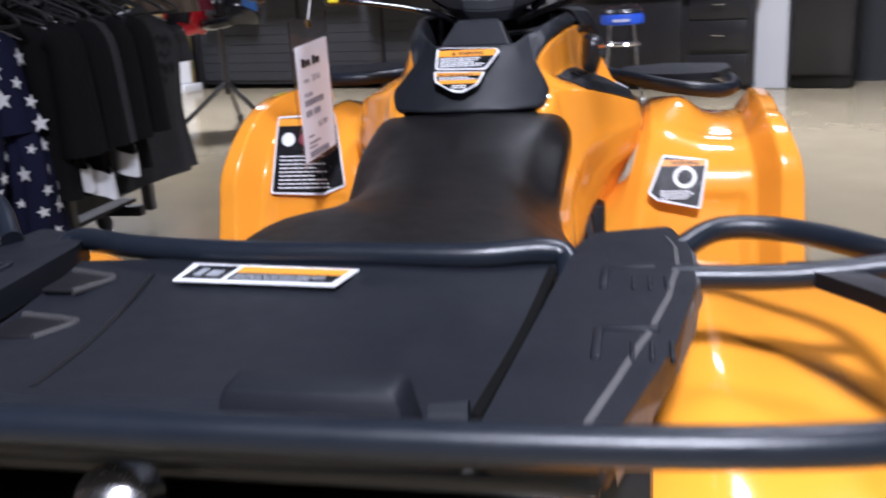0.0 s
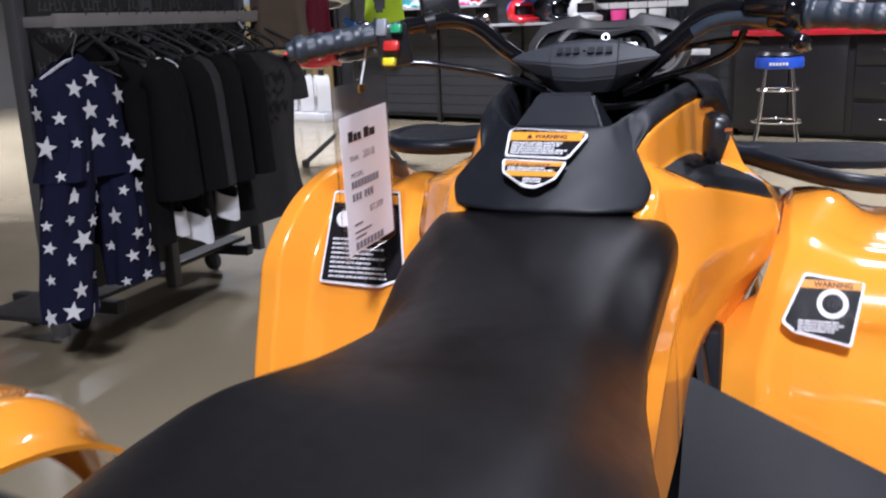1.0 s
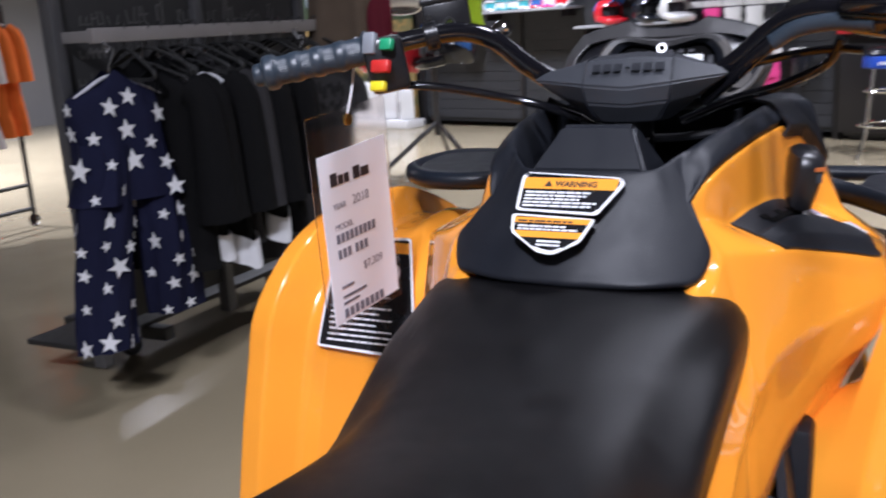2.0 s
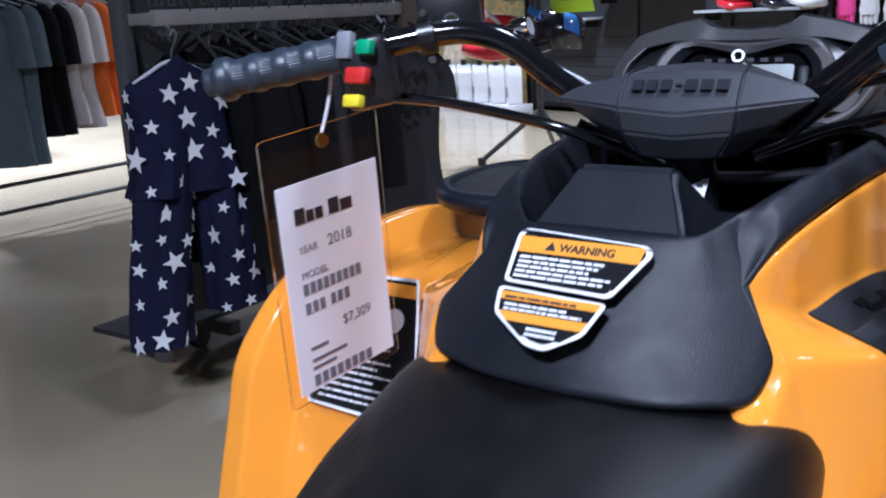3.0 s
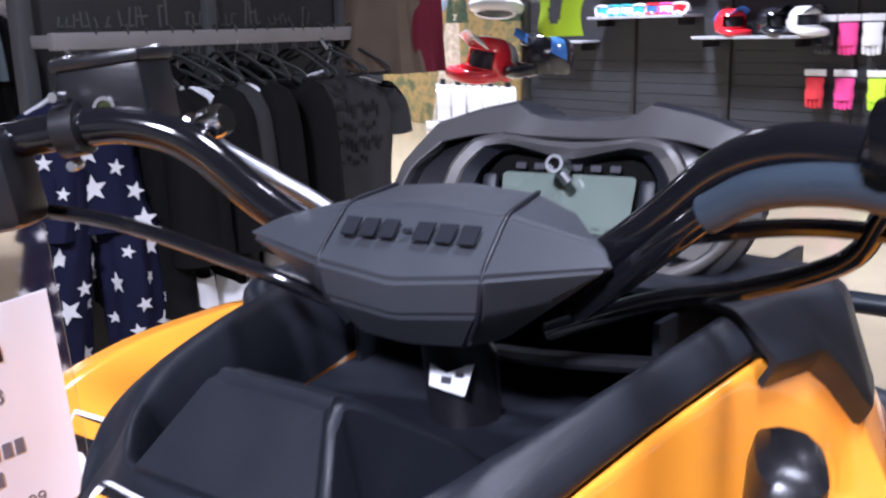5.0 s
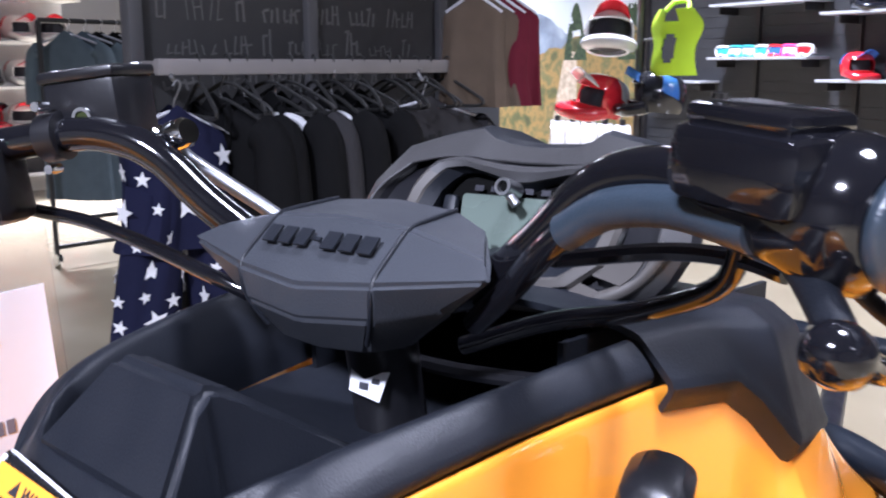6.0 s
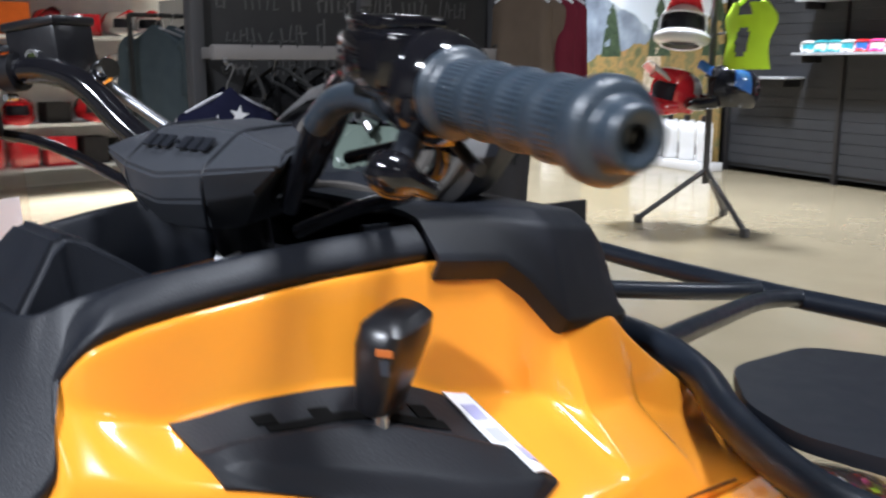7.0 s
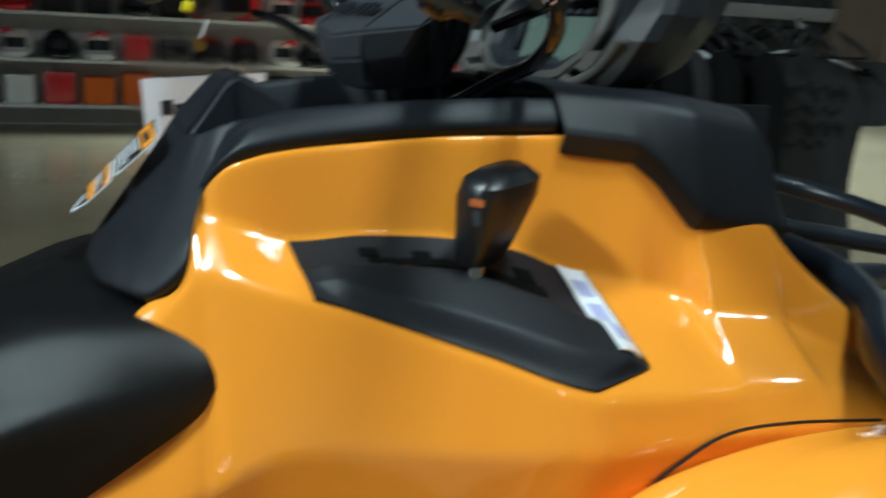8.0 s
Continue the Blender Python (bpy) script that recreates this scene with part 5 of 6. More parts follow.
def helmet(name, label, m, shell, accent, group="", visor=None):
    """An off-road helmet facing -y: shell with an eye port, a chin bar and a peak."""
    ob = new(name)
    ob.matrix_world = m
    tagged(ob, label, "helmet", group)
    bm = bmesh.new()
    n, k = 28, 18

    def sh(u, v):
        a = 2 * math.pi * u
        e = -0.62 + (math.pi / 2 + 0.62) * v
        front = max(0.0, -math.sin(a)) ** 2
        r = 0.128 * (1 + 0.16 * abs(math.sin(a)) + 0.10 * front * (1 - v))
        z = 0.125 * math.sin(e) * (1.0 if e > 0 else 1.15)
        return Vector((r * math.cos(a) * math.cos(e) ** 0.7 if math.cos(e) > 0 else 0, r * math.sin(a) * max(0.0, math.cos(e)) ** 0.7, z))
    grid = [[bm.verts.new(sh(i / n, j / k)) for j in range(k + 1)] for i in range(n)]
    for i in range(n):
        for j in range(k):
            a = 2 * math.pi * (i + 0.5) / n
            e = -0.62 + (math.pi / 2 + 0.62) * (j + 0.5) / k
            if -math.sin(a) > 0.45 and -0.22 < e < 0.42:
                continue
            bm.faces.new((grid[i][j], grid[(i + 1) % n][j], grid[(i + 1) % n][j + 1], grid[i][j + 1]))
    bmesh.ops.remove_doubles(bm, verts=bm.verts[:], dist=0.0005)
    bmesh.ops.solidify(bm, geom=bm.faces[:], thickness=0.012)
    part("shell", bm, shell, ob)
    chin = tube([(-0.115, -0.03, -0.06), (-0.105, -0.12, -0.085), (-0.05, -0.185, -0.090), (0.05, -0.185, -0.090), (0.105, -0.12, -0.085), (0.115, -0.03, -0.06)], 0.035, 30, 10)
    part("chin_bar", chin, shell, ob)
    part("liner", lathe([(0.0, 0.095), (0.07, 0.08), (0.105, 0.02), (0.10, -0.06), (0.0, -0.06)], None, 20), INK, ob)
    part("peak", surface(lambda u, v: ((2 * u - 1) * (0.095 - 0.025 * v), -0.085 - 0.085 * v, 0.092 + 0.040 * v - 0.035 * (2 * u - 1) ** 2), 12, 8, 0.006), accent, ob)
    for sx in (1, -1):
        part("stripe", surface(lambda u, v, sx=sx: (lambda p: (p.x * 1.03, p.y * 1.03, p.z * 1.03))(sh((0.25 - sx * (0.10 + 0.10 * u)) % 1.0, 0.25 + 0.4 * v + 0.12 * u)), 8, 5, 0.002), accent, ob)
    return ob


RED_G = material("gloss_red_shell", (0.60, 0.02, 0.03), 0.15, coat=0.6, vary=0.05)
WHITE_G = material("gloss_white_shell", (0.72, 0.72, 0.72), 0.15, coat=0.6, vary=0.05)
BLACK_G = material("gloss_black_shell", (0.012, 0.013, 0.018), 0.15, coat=0.6)
BLUE_G = material("gloss_blue_shell", (0.05, 0.16, 0.5), 0.2, coat=0.5)
LIME = material("fluorescent_lime_fabric", (0.55, 0.85, 0.02), 0.7, vary=0.08)
PINK = material("hot_pink_fabric", (0.80, 0.06, 0.28), 0.7, vary=0.08)
REDCLOTH = material("red_fabric", (0.62, 0.03, 0.04), 0.75, vary=0.1)
TEAL = material("teal_plastic", (0.05, 0.35, 0.40), 0.3)
goods = ((-4.55, 1.05, RED_G, BLUE_G, "red, blue and yellow off-road helmet on a shelf"), (-4.12, 1.05, BLACK_G, BLACK_G, "black off-road helmet on a shelf"), (-3.85, 1.05, WHITE_G, BLACK_G, "white and black off-road helmet on a shelf"),
         (-4.50, 1.62, BLACK_G, RED_G, "black and red off-road helmet on a shelf"), (-3.9, 1.62, WHITE_G, RED_G, "white and red off-road helmet on a shelf"), (-3.2, 1.62, BLACK_G, WHITE_G, "black and white off-road helmet on a shelf"))
for s, z, a, b, lab in goods:
    helmet("helmet", lab, wall_frame(s, z + 0.125, 0.17) @ Matrix.Rotation(radians(70), 4, "Z"), a, b, "helmets on the wall shelves")


def goggles(m, frame_mat, lens_mat, label):
    g = new("goggles")
    g.matrix_world = m
    tagged(g, label, "goggles", "goggles on the wall shelf")
    part("frame", tube([(-0.08, 0, 0.04), (0, -0.03, 0.05), (0.08, 0, 0.04), (0.085, 0, 0), (0.05, -0.02, -0.045), (0.015, -0.035, -0.03), (-0.015, -0.035, -0.03), (-0.05, -0.02, -0.045), (-0.085, 0, 0)], 0.014, 50, 8, closed=True), frame_mat, g)
    part("lens", surface(lambda u, v: ((2 * u - 1) * 0.078, -0.028 * (1 - (2 * u - 1) ** 2), 0.035 - 0.065 * v), 10, 6, 0.003), lens_mat, g)
    part("strap", surface(lambda u, v: (0.10 * math.cos(math.pi * u), 0.12 * math.sin(math.pi * u), 0.02 - 0.04 * v), 16, 3, 0.003), frame_mat, g)


rnd = random.Random(5)
for k in range(7):
    a, b = rnd.choice(((RED_G, BLUE_G), (WHITE_G, RED_G), (TEAL, WHITE_G), (PINK, WHITE_G), (WHITE_G, TEAL)))
    goggles(wall_frame(-6.0 + 0.155 * k, 1.25 + 0.062, 0.20), a, b, "coloured riding goggles in a row on a shelf")


def glove_pack(m, mat, label):
    g = new("glove_pair")
    g.matrix_world = m
    tagged(g, label, "gloves", "gloves on the slat wall")
    part("card", box((0, 0, 0.055), (0.11, 0.006, 0.05), bevel=0.002), WHITE_G, g)
    cuff = bmesh.new()
    add_lathe(cuff, [(0.045, 0.02), (0.050, 0.0), (0.044, -0.05), (0.050, -0.10), (0.046, -0.14)], Matrix.Scale(0.45, 4, (0, 1, 0)), 14)
    for j in range(4):
        add_lathe(cuff, [(0.011, 0.0), (0.012, -0.04), (0.009, -0.075), (0.003, -0.08)], Matrix.Translation((-0.033 + 0.022 * j, 0, -0.135 + 0.006 * abs(j - 1.5))), 8)
    part("glove", cuff, mat, g)
    part("hook", tube([(0, 0.05, 0.075), (0, -0.02, 0.078), (0, -0.03, 0.09)], 0.003, 10, 6), STEEL, g)


for s, z, mat, nm in ((-3.72, 1.13, BLACK_G, "black"), (-3.52, 1.13, PINK, "hot pink"), (-3.32, 1.13, WHITE_G, "white and grey"), (-3.12, 1.13, WHITE_G, "white and grey"), (-2.92, 1.13, BLACK_G, "black"), (-3.78, 0.69, REDCLOTH, "red"), (-3.52, 0.69, PINK, "hot pink"), (-3.24, 0.69, LIME, "fluorescent lime"), (-2.96, 0.69, PINK, "hot pink"), (-2.70, 0.69, BLACK_G, "black")):
    glove_pack(wall_frame(s, z, 0.06) @ Matrix.Diagonal((1.75, 1.5, 1.12, 1)), mat, nm + " riding gloves hanging on the slat board")


# mural with an autumn mountain valley
def mural_material():
    m = bpy.data.materials.new("printed_landscape")
    m.use_nodes = True
    nt = m.node_tree
    b = nt.nodes["Principled BSDF"]
    b.inputs["Roughness"].default_value = 0.6
    co = nt.nodes.new("ShaderNodeTexCoord")
    sep = nt.nodes.new("ShaderNodeSeparateXYZ")
    nt.links.new(co.outputs["Object"], sep.inputs[0])

    def noise_of(scale, detail=6.0):
        n = nt.nodes.new("ShaderNodeTexNoise")
        n.inputs["Scale"].default_value, n.inputs["Detail"].default_value = scale, detail
        nt.links.new(co.outputs["Object"], n.inputs["Vector"])
        return n.outputs["Fac"]

    def ramp(src, stops):
        r = nt.nodes.new("ShaderNodeValToRGB")
        while len(r.color_ramp.elements) < len(stops):
            r.color_ramp.elements.new(0.5)
        for e, (p, c) in zip(r.color_ramp.elements, stops):
            e.position, e.color = p, (*c, 1)
        nt.links.new(src, r.inputs[0])
        return r.outputs[0]

    def calc(op, a, b2):
        n = nt.nodes.new("ShaderNodeMath")
        n.operation = op
        for i, v in enumerate((a, b2)):
            if isinstance(v, (int, float)):
                n.inputs[i].default_value = v
            else:
                nt.links.new(v, n.inputs[i])
        return n.outputs[0]
    bush = ramp(noise_of(3.2, 8.0), ((0.30, (0.03, 0.038, 0.016)), (0.42, (0.10, 0.105, 0.04)), (0.50, (0.30, 0.19, 0.06)), (0.57, (0.12, 0.125, 0.05)), (0.67, (0.36, 0.20, 0.07))))
    hills = ramp(noise_of(2.2), ((0.35, (0.10, 0.12, 0.16)), (0.55, (0.22, 0.27, 0.34)), (0.7, (0.45, 0.50, 0.55))))
    sky = ramp(noise_of(0.8), ((0.4, (0.55, 0.62, 0.70)), (0.6, (0.80, 0.82, 0.84))))

    def mixed(fac, a, b2):
        n = nt.nodes.new("ShaderNodeMix")
        n.data_type = "RGBA"
        nt.links.new(fac, n.inputs[0])
        nt.links.new(a, n.inputs[6])
        nt.links.new(b2, n.inputs[7])
        return n.outputs[2]

    def above(height, wobble, scale):
        h = calc("ADD", calc("SUBTRACT", sep.outputs["Z"], calc("MULTIPLY", sep.outputs["X"], 0.22)), calc("MULTIPLY", noise_of(scale, 3.0), wobble))
        return calc("GREATER_THAN", h, height)
    slope = calc("MULTIPLY", sep.outputs["X"], 0.45)
    ridge = calc("GREATER_THAN", calc("ADD", calc("ADD", sep.outputs["Z"], slope), calc("MULTIPLY", noise_of(1.6, 5.0), 0.3)), 1.75)
    c = mixed(above(1.65, 0.40, 2.5), bush, mixed(ridge, hills, sky))
    path_x = calc("ABSOLUTE", calc("SUBTRACT", sep.outputs["X"], calc("MULTIPLY", sep.outputs["Z"], 0.12)), 0.0)
    trail = calc("MULTIPLY", calc("LESS_THAN", path_x, calc("SUBTRACT", 0.30, calc("MULTIPLY", sep.outputs["Z"], 0.14))), calc("LESS_THAN", sep.outputs["Z"], 1.35))
    sand = ramp(noise_of(14.0), ((0.35, (0.34, 0.28, 0.20)), (0.65, (0.60, 0.50, 0.38))))
    c = mixed(trail, c, sand)
    spruce = calc("MULTIPLY", calc("GREATER_THAN", calc("SINE", calc("MULTIPLY", sep.outputs["X"], 6.5), 0.0), calc("ADD", -1.4, calc("MULTIPLY", sep.outputs["Z"], 1.25))), calc("GREATER_THAN", sep.outputs["Z"], 1.25))
    spruce = calc("MULTIPLY", spruce, calc("GREATER_THAN", noise_of(3.0, 8.0), 0.42))
    dark = ramp(noise_of(20.0), ((0.4, (0.012, 0.03, 0.012)), (0.6, (0.04, 0.07, 0.03))))
    c = mixed(spruce, c, dark)
    nt.links.new(c, b.inputs["Base Color"])
    return m


mural = part("mural", box((0, 0, 1.5), (2.65, 0.03, 3.0), bevel=0.003), mural_material(), None, "", smooth=False)
mural.matrix_world = wall_frame(-8.68, 0, 0.02)
tagged(mural, "printed mural of a golden autumn mountain valley with a trail", "mural", kind="structure")

low_board = thing("low_display_board", "low white board on the floor below the mural", "display board", at=on_wall(-7.85, 0, 0.30), rz=TURN)
part("panel", box((0, 0, 0.05), (1.45, 0.30, 0.10), bevel=0.006), WHITE_G, low_board)
jug = thing("oil_jug", "tall white plastic oil jug with a black cap", "jug", "white jugs below the mural")
part("body", plate(round_outline([(-0.115, 0.0), (0.115, 0.0), (0.115, 0.33), (0.07, 0.42), (-0.03, 0.45), (-0.115, 0.40)], 0.03), 0.16, basis((0, 0.08, 0), (1, 0, 0), (0, 0, 1))), WHITE_G, jug)
part("cap", lathe([(0.0, 0.50), (0.032, 0.50), (0.035, 0.49), (0.035, 0.435), (0.0, 0.435)]), CABINET, jug, "black screw cap")
part("label", plate([(-0.055, 0.08), (0.055, 0.08), (0.055, 0.19), (-0.055, 0.19)], 0.002, basis((0, -0.0815, 0), (1, 0, 0), (0, 0, 1))), GREYSTEEL, jug, "dark square label")
for k in range(4):
    copy_thing(jug, wall_frame(-8.42 + 0.285 * k, 0.10, 0.30) @ Matrix.Rotation(radians(-35), 4, "Z"))
jug.matrix_world = wall_frame(-8.42 + 0.285 * 4, 0.10, 0.30) @ Matrix.Rotation(radians(-35), 4, "Z")
pail = thing("white_bin", "small white round bin on the floor", "bin", at=on_wall(-10.0, 0, 0.5))
part("body", lathe([(0.13, 0.0), (0.15, 0.02), (0.17, 0.40), (0.16, 0.41), (0.14, 0.05), (0.0, 0.04)]), WHITE_G, pail)

# helmet stand
stand = thing("helmet_stand", "black steel tripod stand with helmet arms", "display stand", at=(-3.11, 5.75, 0))
part("pole", tube([(0, 0, 0.30), (0, 0, 2.0)], 0.024, 8, 12), GREYSTEEL, stand)
for dx, dy in ((-0.36, -0.30), (0.49, -0.26), (-0.14, 0.50)):
    part("leg", tube([(0, 0, 0.40), (dx * 0.96, dy * 0.96, 0.05)], 0.020, 8, 8), GREYSTEEL, stand)
    part("foot", box((dx, dy, 0.03), (0.05, 0.05, 0.06), bevel=0.006), GREYSTEEL, stand)
for z, dx, dy in ((0.88, -0.26, -0.16), (1.30, -0.17, -0.10), (0.90, 0.16, -0.02), (1.36, 0.25, 0.0)):
    part("arm", tube([(0, 0, z), (dx * 0.8, dy * 0.8, z + 0.01)], 0.009, 8, 8), GREYSTEEL, stand)
helmet("helmet", "glossy red off-road helmet on the tripod stand", pose(-3.34, 5.62, 0.95, -10, 8, -25) @ Matrix.Scale(1.4, 4), RED_G, WHITE_G, "helmets on the tripod stand")
helmet("helmet", "white, red and black off-road helmet on the tripod stand", pose(-3.30, 5.65, 1.40, -15, 4, 35) @ Matrix.Scale(1.35, 4), WHITE_G, RED_G, "helmets on the tripod stand")
helmet("helmet", "black and blue off-road helmet on the tripod stand", pose(-2.93, 5.72, 0.98, -5, 0, -70) @ Matrix.Scale(1.35, 4), BLACK_G, BLUE_G, "helmets on the tripod stand")
jersey = thing("chest_protector", "fluorescent lime chest protector hanging on the tripod stand", "body armour", at=(-2.80, 5.70, 1.34))


def armour(u, v):
    a = (2 * u - 1)
    hw = spline([0, 0.25, 0.6, 1.0], [0.12, 0.19, 0.15, 0.17])(v)
    hole = 0.0
    return (a * hw, -0.09 * (1 - a * a) + 0.02 * math.sin(6 * v), 0.22 - 0.44 * v)


arm_bm = surface(armour, 20, 16, 0.012)
cut = [f for f in arm_bm.faces if Vector((f.calc_center_median().x / 0.055, (f.calc_center_median().z + 0.04) / 0.10)).length < 1 or (abs(f.calc_center_median().x) < 0.05 and f.calc_center_median().z > 0.13)]
bmesh.ops.delete(arm_bm, geom=cut, context="FACES")
part("panel", arm_bm, LIME, jersey)
part("strap", tube([(-0.09, 0, 0.21), (-0.05, 0.06, 0.27), (0.05, 0.06, 0.27), (0.09, 0, 0.21)], 0.016, 20, 8), LIME, jersey)

# ---- counter with drawers, stool, pillar ----
counter = thing("counter", "black laminate service counter with a red top", "counter", at=on_wall(-1.55, 0, -0.15), rz=TURN)
part("carcass", box((0, 0.05, 0.46), (1.55, 0.50, 0.84), bevel=0.004), CABINET, counter)
part("plinth", box((0, 0.08, 0.03), (1.5, 0.44, 0.06), bevel=0.002), CABINET, counter)
part("worktop", box((0, 0.03, 0.905), (1.66, 0.62, 0.05), bevel=0.01), material("red_counter_top", (0.55, 0.02, 0.03), 0.3), counter, "red counter top")
for k, z in enumerate((0.19, 0.49, 0.76)):
    front = part("drawer", box((0.46, -0.215, z), (0.52, 0.02, 0.26), bevel=0.004), CABINET, counter, "black drawer front")
    part("handle", tube([(0.41, -0.24, z), (0.43, -0.255, z), (0.49, -0.255, z), (0.51, -0.24, z)], 0.006, 14, 8), CHROME, front)
for k, x in enumerate((-0.60, -0.12)):
    dr = part("cabinet_door", box((x + 0.02, -0.215, 0.47), (0.47, 0.02, 0.80), bevel=0.004), CABINET, counter, "black cabinet door")
    part("handle", tube([(x + (0.20 if k == 0 else -0.16), -0.235, 0.72), (x + (0.20 if k == 0 else -0.16), -0.25, 0.73), (x + (0.20 if k == 0 else -0.16), -0.25, 0.80), (x + (0.20 if k == 0 else -0.16), -0.235, 0.81)], 0.006, 14, 8), CHROME, dr)
for s in (-1.45, -0.98):
    sign = thing("counter_display", "small white framed notice on the counter", "notice", "framed notices", on_wall(s, 0.93, -0.1), TURN)
    part("panel", box((0, 0, 0.26), (0.20, 0.02, 0.20), bevel=0.004), WHITE_G, sign)
    part("print", bars([(-0.06, 0.24, 0.05, 0.02), (0.01, 0.22, 0.05, 0.03)], Matrix.Translation((0, -0.011, 0)) @ Matrix.Rotation(radians(90), 4, "X")), INK, sign)
    part("stem", tube([(0, 0, 0.0), (0, 0, 0.18)], 0.012, 6, 8), CABINET, sign)
structure("pillar", box((0, 0, 2.2), (0.37, 0.37, 4.4), wall_frame(-0.69, 0, -0.20), bevel=0.01), material("white_pillar_paint", (0.45, 0.45, 0.46), 0.6, vary=0.05, scale=2), "white painted square pillar", "pillar")
tall = thing("tall_cabinet", "tall black laminate cabinet", "cabinet", at=on_wall(-0.22, 0, -0.2), rz=TURN)
part("carcass", box((0, 0.05, 1.08), (0.50, 0.50, 1.92), bevel=0.004), CABINET, tall)
part("cabinet_door", box((0, -0.21, 1.08), (0.48, 0.02, 1.88), bevel=0.004), CABINET, tall)
part("plinth", box((0, 0.08, 0.06), (0.46, 0.40, 0.12), bevel=0.002), CABINET, tall)

stool = thing("bar_stool", "chrome bar stool with a blue vinyl seat", "stool", at=(0.12, 6.75, 0))
part("seat", lathe([(0.0, 0.755), (0.15, 0.755), (0.175, 0.745), (0.185, 0.72), (0.185, 0.665), (0.17, 0.655), (0, 0.655)], None, 32), material("blue_vinyl", (0.02, 0.07, 0.42), 0.35), stool, "round blue seat with a printed band")
part("cushion", lathe([(0.0, 0.800), (0.12, 0.798), (0.165, 0.785), (0.18, 0.757), (0.17, 0.752), (0.0, 0.752)], None, 32), DARK, stool, "padded black vinyl top")
part("band_print", bars([(-0.07 + 0.024 * k, 0.685, 0.017, 0.022) for k in range(6)], Matrix.Translation((0, -0.1862, 0)) @ Matrix.Rotation(radians(90), 4, "X")), WHITE_G, stool)
for k in range(4):
    a = radians(45 + 90 * k)
    c, s = math.cos(a), math.sin(a)
    part("leg", tube([(0.14 * c, 0.14 * s, 0.66), (0.17 * c, 0.17 * s, 0.45), (0.195 * c, 0.195 * s, 0.22), (0.24 * c, 0.24 * s, 0.05), (0.26 * c, 0.26 * s, 0.0)], 0.0125, 24, 10), CHROME, stool)
for z, r in ((0.49, 0.165), (0.24, 0.195)):
    part("foot_ring", tube([(r * math.cos(2 * math.pi * k / 16), r * math.sin(2 * math.pi * k / 16), z) for k in range(16)], 0.011, 40, 8, closed=True), CHROME, stool)

# ---- clothes racks ----
CLOTH = {}


def cloth(name, base, rough=0.85, vary=0.2):
    if name not in CLOTH:
        CLOTH[name] = material(name, base, rough, vary=vary, scale=12, bump=0.3, bump_scale=500, spec=0.1)
    return CLOTH[name]


def garment(name, label, m, mat, width=0.44, length=0.72, thick=0.07, seed=0, sleeves=0.0, group="", flare=1.08, category="garment", hook=None):
    """A garment on a hanger: x along the shoulders, z down from the hook at 0, with soft folds."""
    rnd = random.Random(seed)
    ph = [rnd.random() * 6.28 for _ in range(4)]
    g = new(name)
    g.matrix_world = m
    tagged(g, label, category, group)

    def body(u, v, grow=0.0):
        a = 2 * math.pi * u
        c, s = math.cos(a), math.sin(a)
        drop = 0.10 + length * v
        hw = width / 2 * spline([0, 0.06, 0.15, 0.6, 1.0], [0.34, 0.80, 0.97, 0.96, flare])(v)
        th = thick / 2 * spline([0, 0.1, 1.0], [0.5, 0.9, 1.25])(v)
        fold = 1 + 0.22 * v * math.sin(5 * a + ph[0]) + 0.15 * v * math.sin(9 * a + ph[1] + 2 * v)
        x = hw * math.copysign(abs(c) ** 0.8, c) * (1 + 0.03 * math.sin(7 * v + ph[2]))
        y = th * math.copysign(abs(s) ** 0.7, s) * fold + 0.012 * math.sin(4 * v + ph[3]) + math.copysign(grow, s)
        return (x, y, -drop + 0.05 * (1 - abs(c)) * (1 - v) ** 6)
    part("cloth", surface(body, 48, 22, 0.0), mat, g)
    if sleeves:
        for sx in (1, -1):
            w = 0.065
            part("sleeve", tube([(sx * width * 0.42, 0, -0.16), (sx * width * 0.52, 0.01, -0.22), (sx * width * (0.535 if sleeves < 0.3 else 0.54), 0.012, -0.18 - sleeves)], w, 16, 12, radii=lambda t: 0.055 + 0.018 * t), mat, g)
    part("hanger", tube([(0, 0, 0.0), (0.012, 0, 0.016), (0.022, 0, 0.004), (0.012, 0, -0.02), (0, 0, -0.045), (0, 0, -0.07)], 0.0025, 24, 6), STEEL, g)
    part("hanger_bar", tube([(-width * 0.42, 0, -0.125), (-0.02, 0, -0.068), (0.02, 0, -0.068), (width * 0.42, 0, -0.125)], 0.006, 20, 8, smooth=False), hook or HANGER, g)
    return g, body


def star_outline(r):
    return [(r * (1 if k % 2 == 0 else 0.42) * math.sin(math.pi * k / 5), r * (1 if k % 2 == 0 else 0.42) * math.cos(math.pi * k / 5)) for k in range(10)]


BLACKCLOTH = cloth("black_cotton", (0.005, 0.005, 0.0055))
GREYCLOTH = cloth("charcoal_cotton", (0.029, 0.028, 0.030))
NAVY = cloth("navy_fleece", (0.009, 0.010, 0.028))
WHITECLOTH = cloth("white_cotton", (0.62, 0.62, 0.64), vary=0.05)
PRINTCLOTH = cloth("faded_black_print", (0.015, 0.015, 0.016))
MAROON = cloth("maroon_cotton", (0.10, 0.012, 0.022))
BROWNCLOTH = cloth("brown_canvas", (0.10, 0.075, 0.055))
ORANGECLOTH = cloth("orange_cotton", (0.75, 0.16, 0.03))
TEALCLOTH = cloth("grey_blue_denim", (0.10, 0.13, 0.15))
CREAM = cloth("cream_cotton", (0.55, 0.50, 0.48))


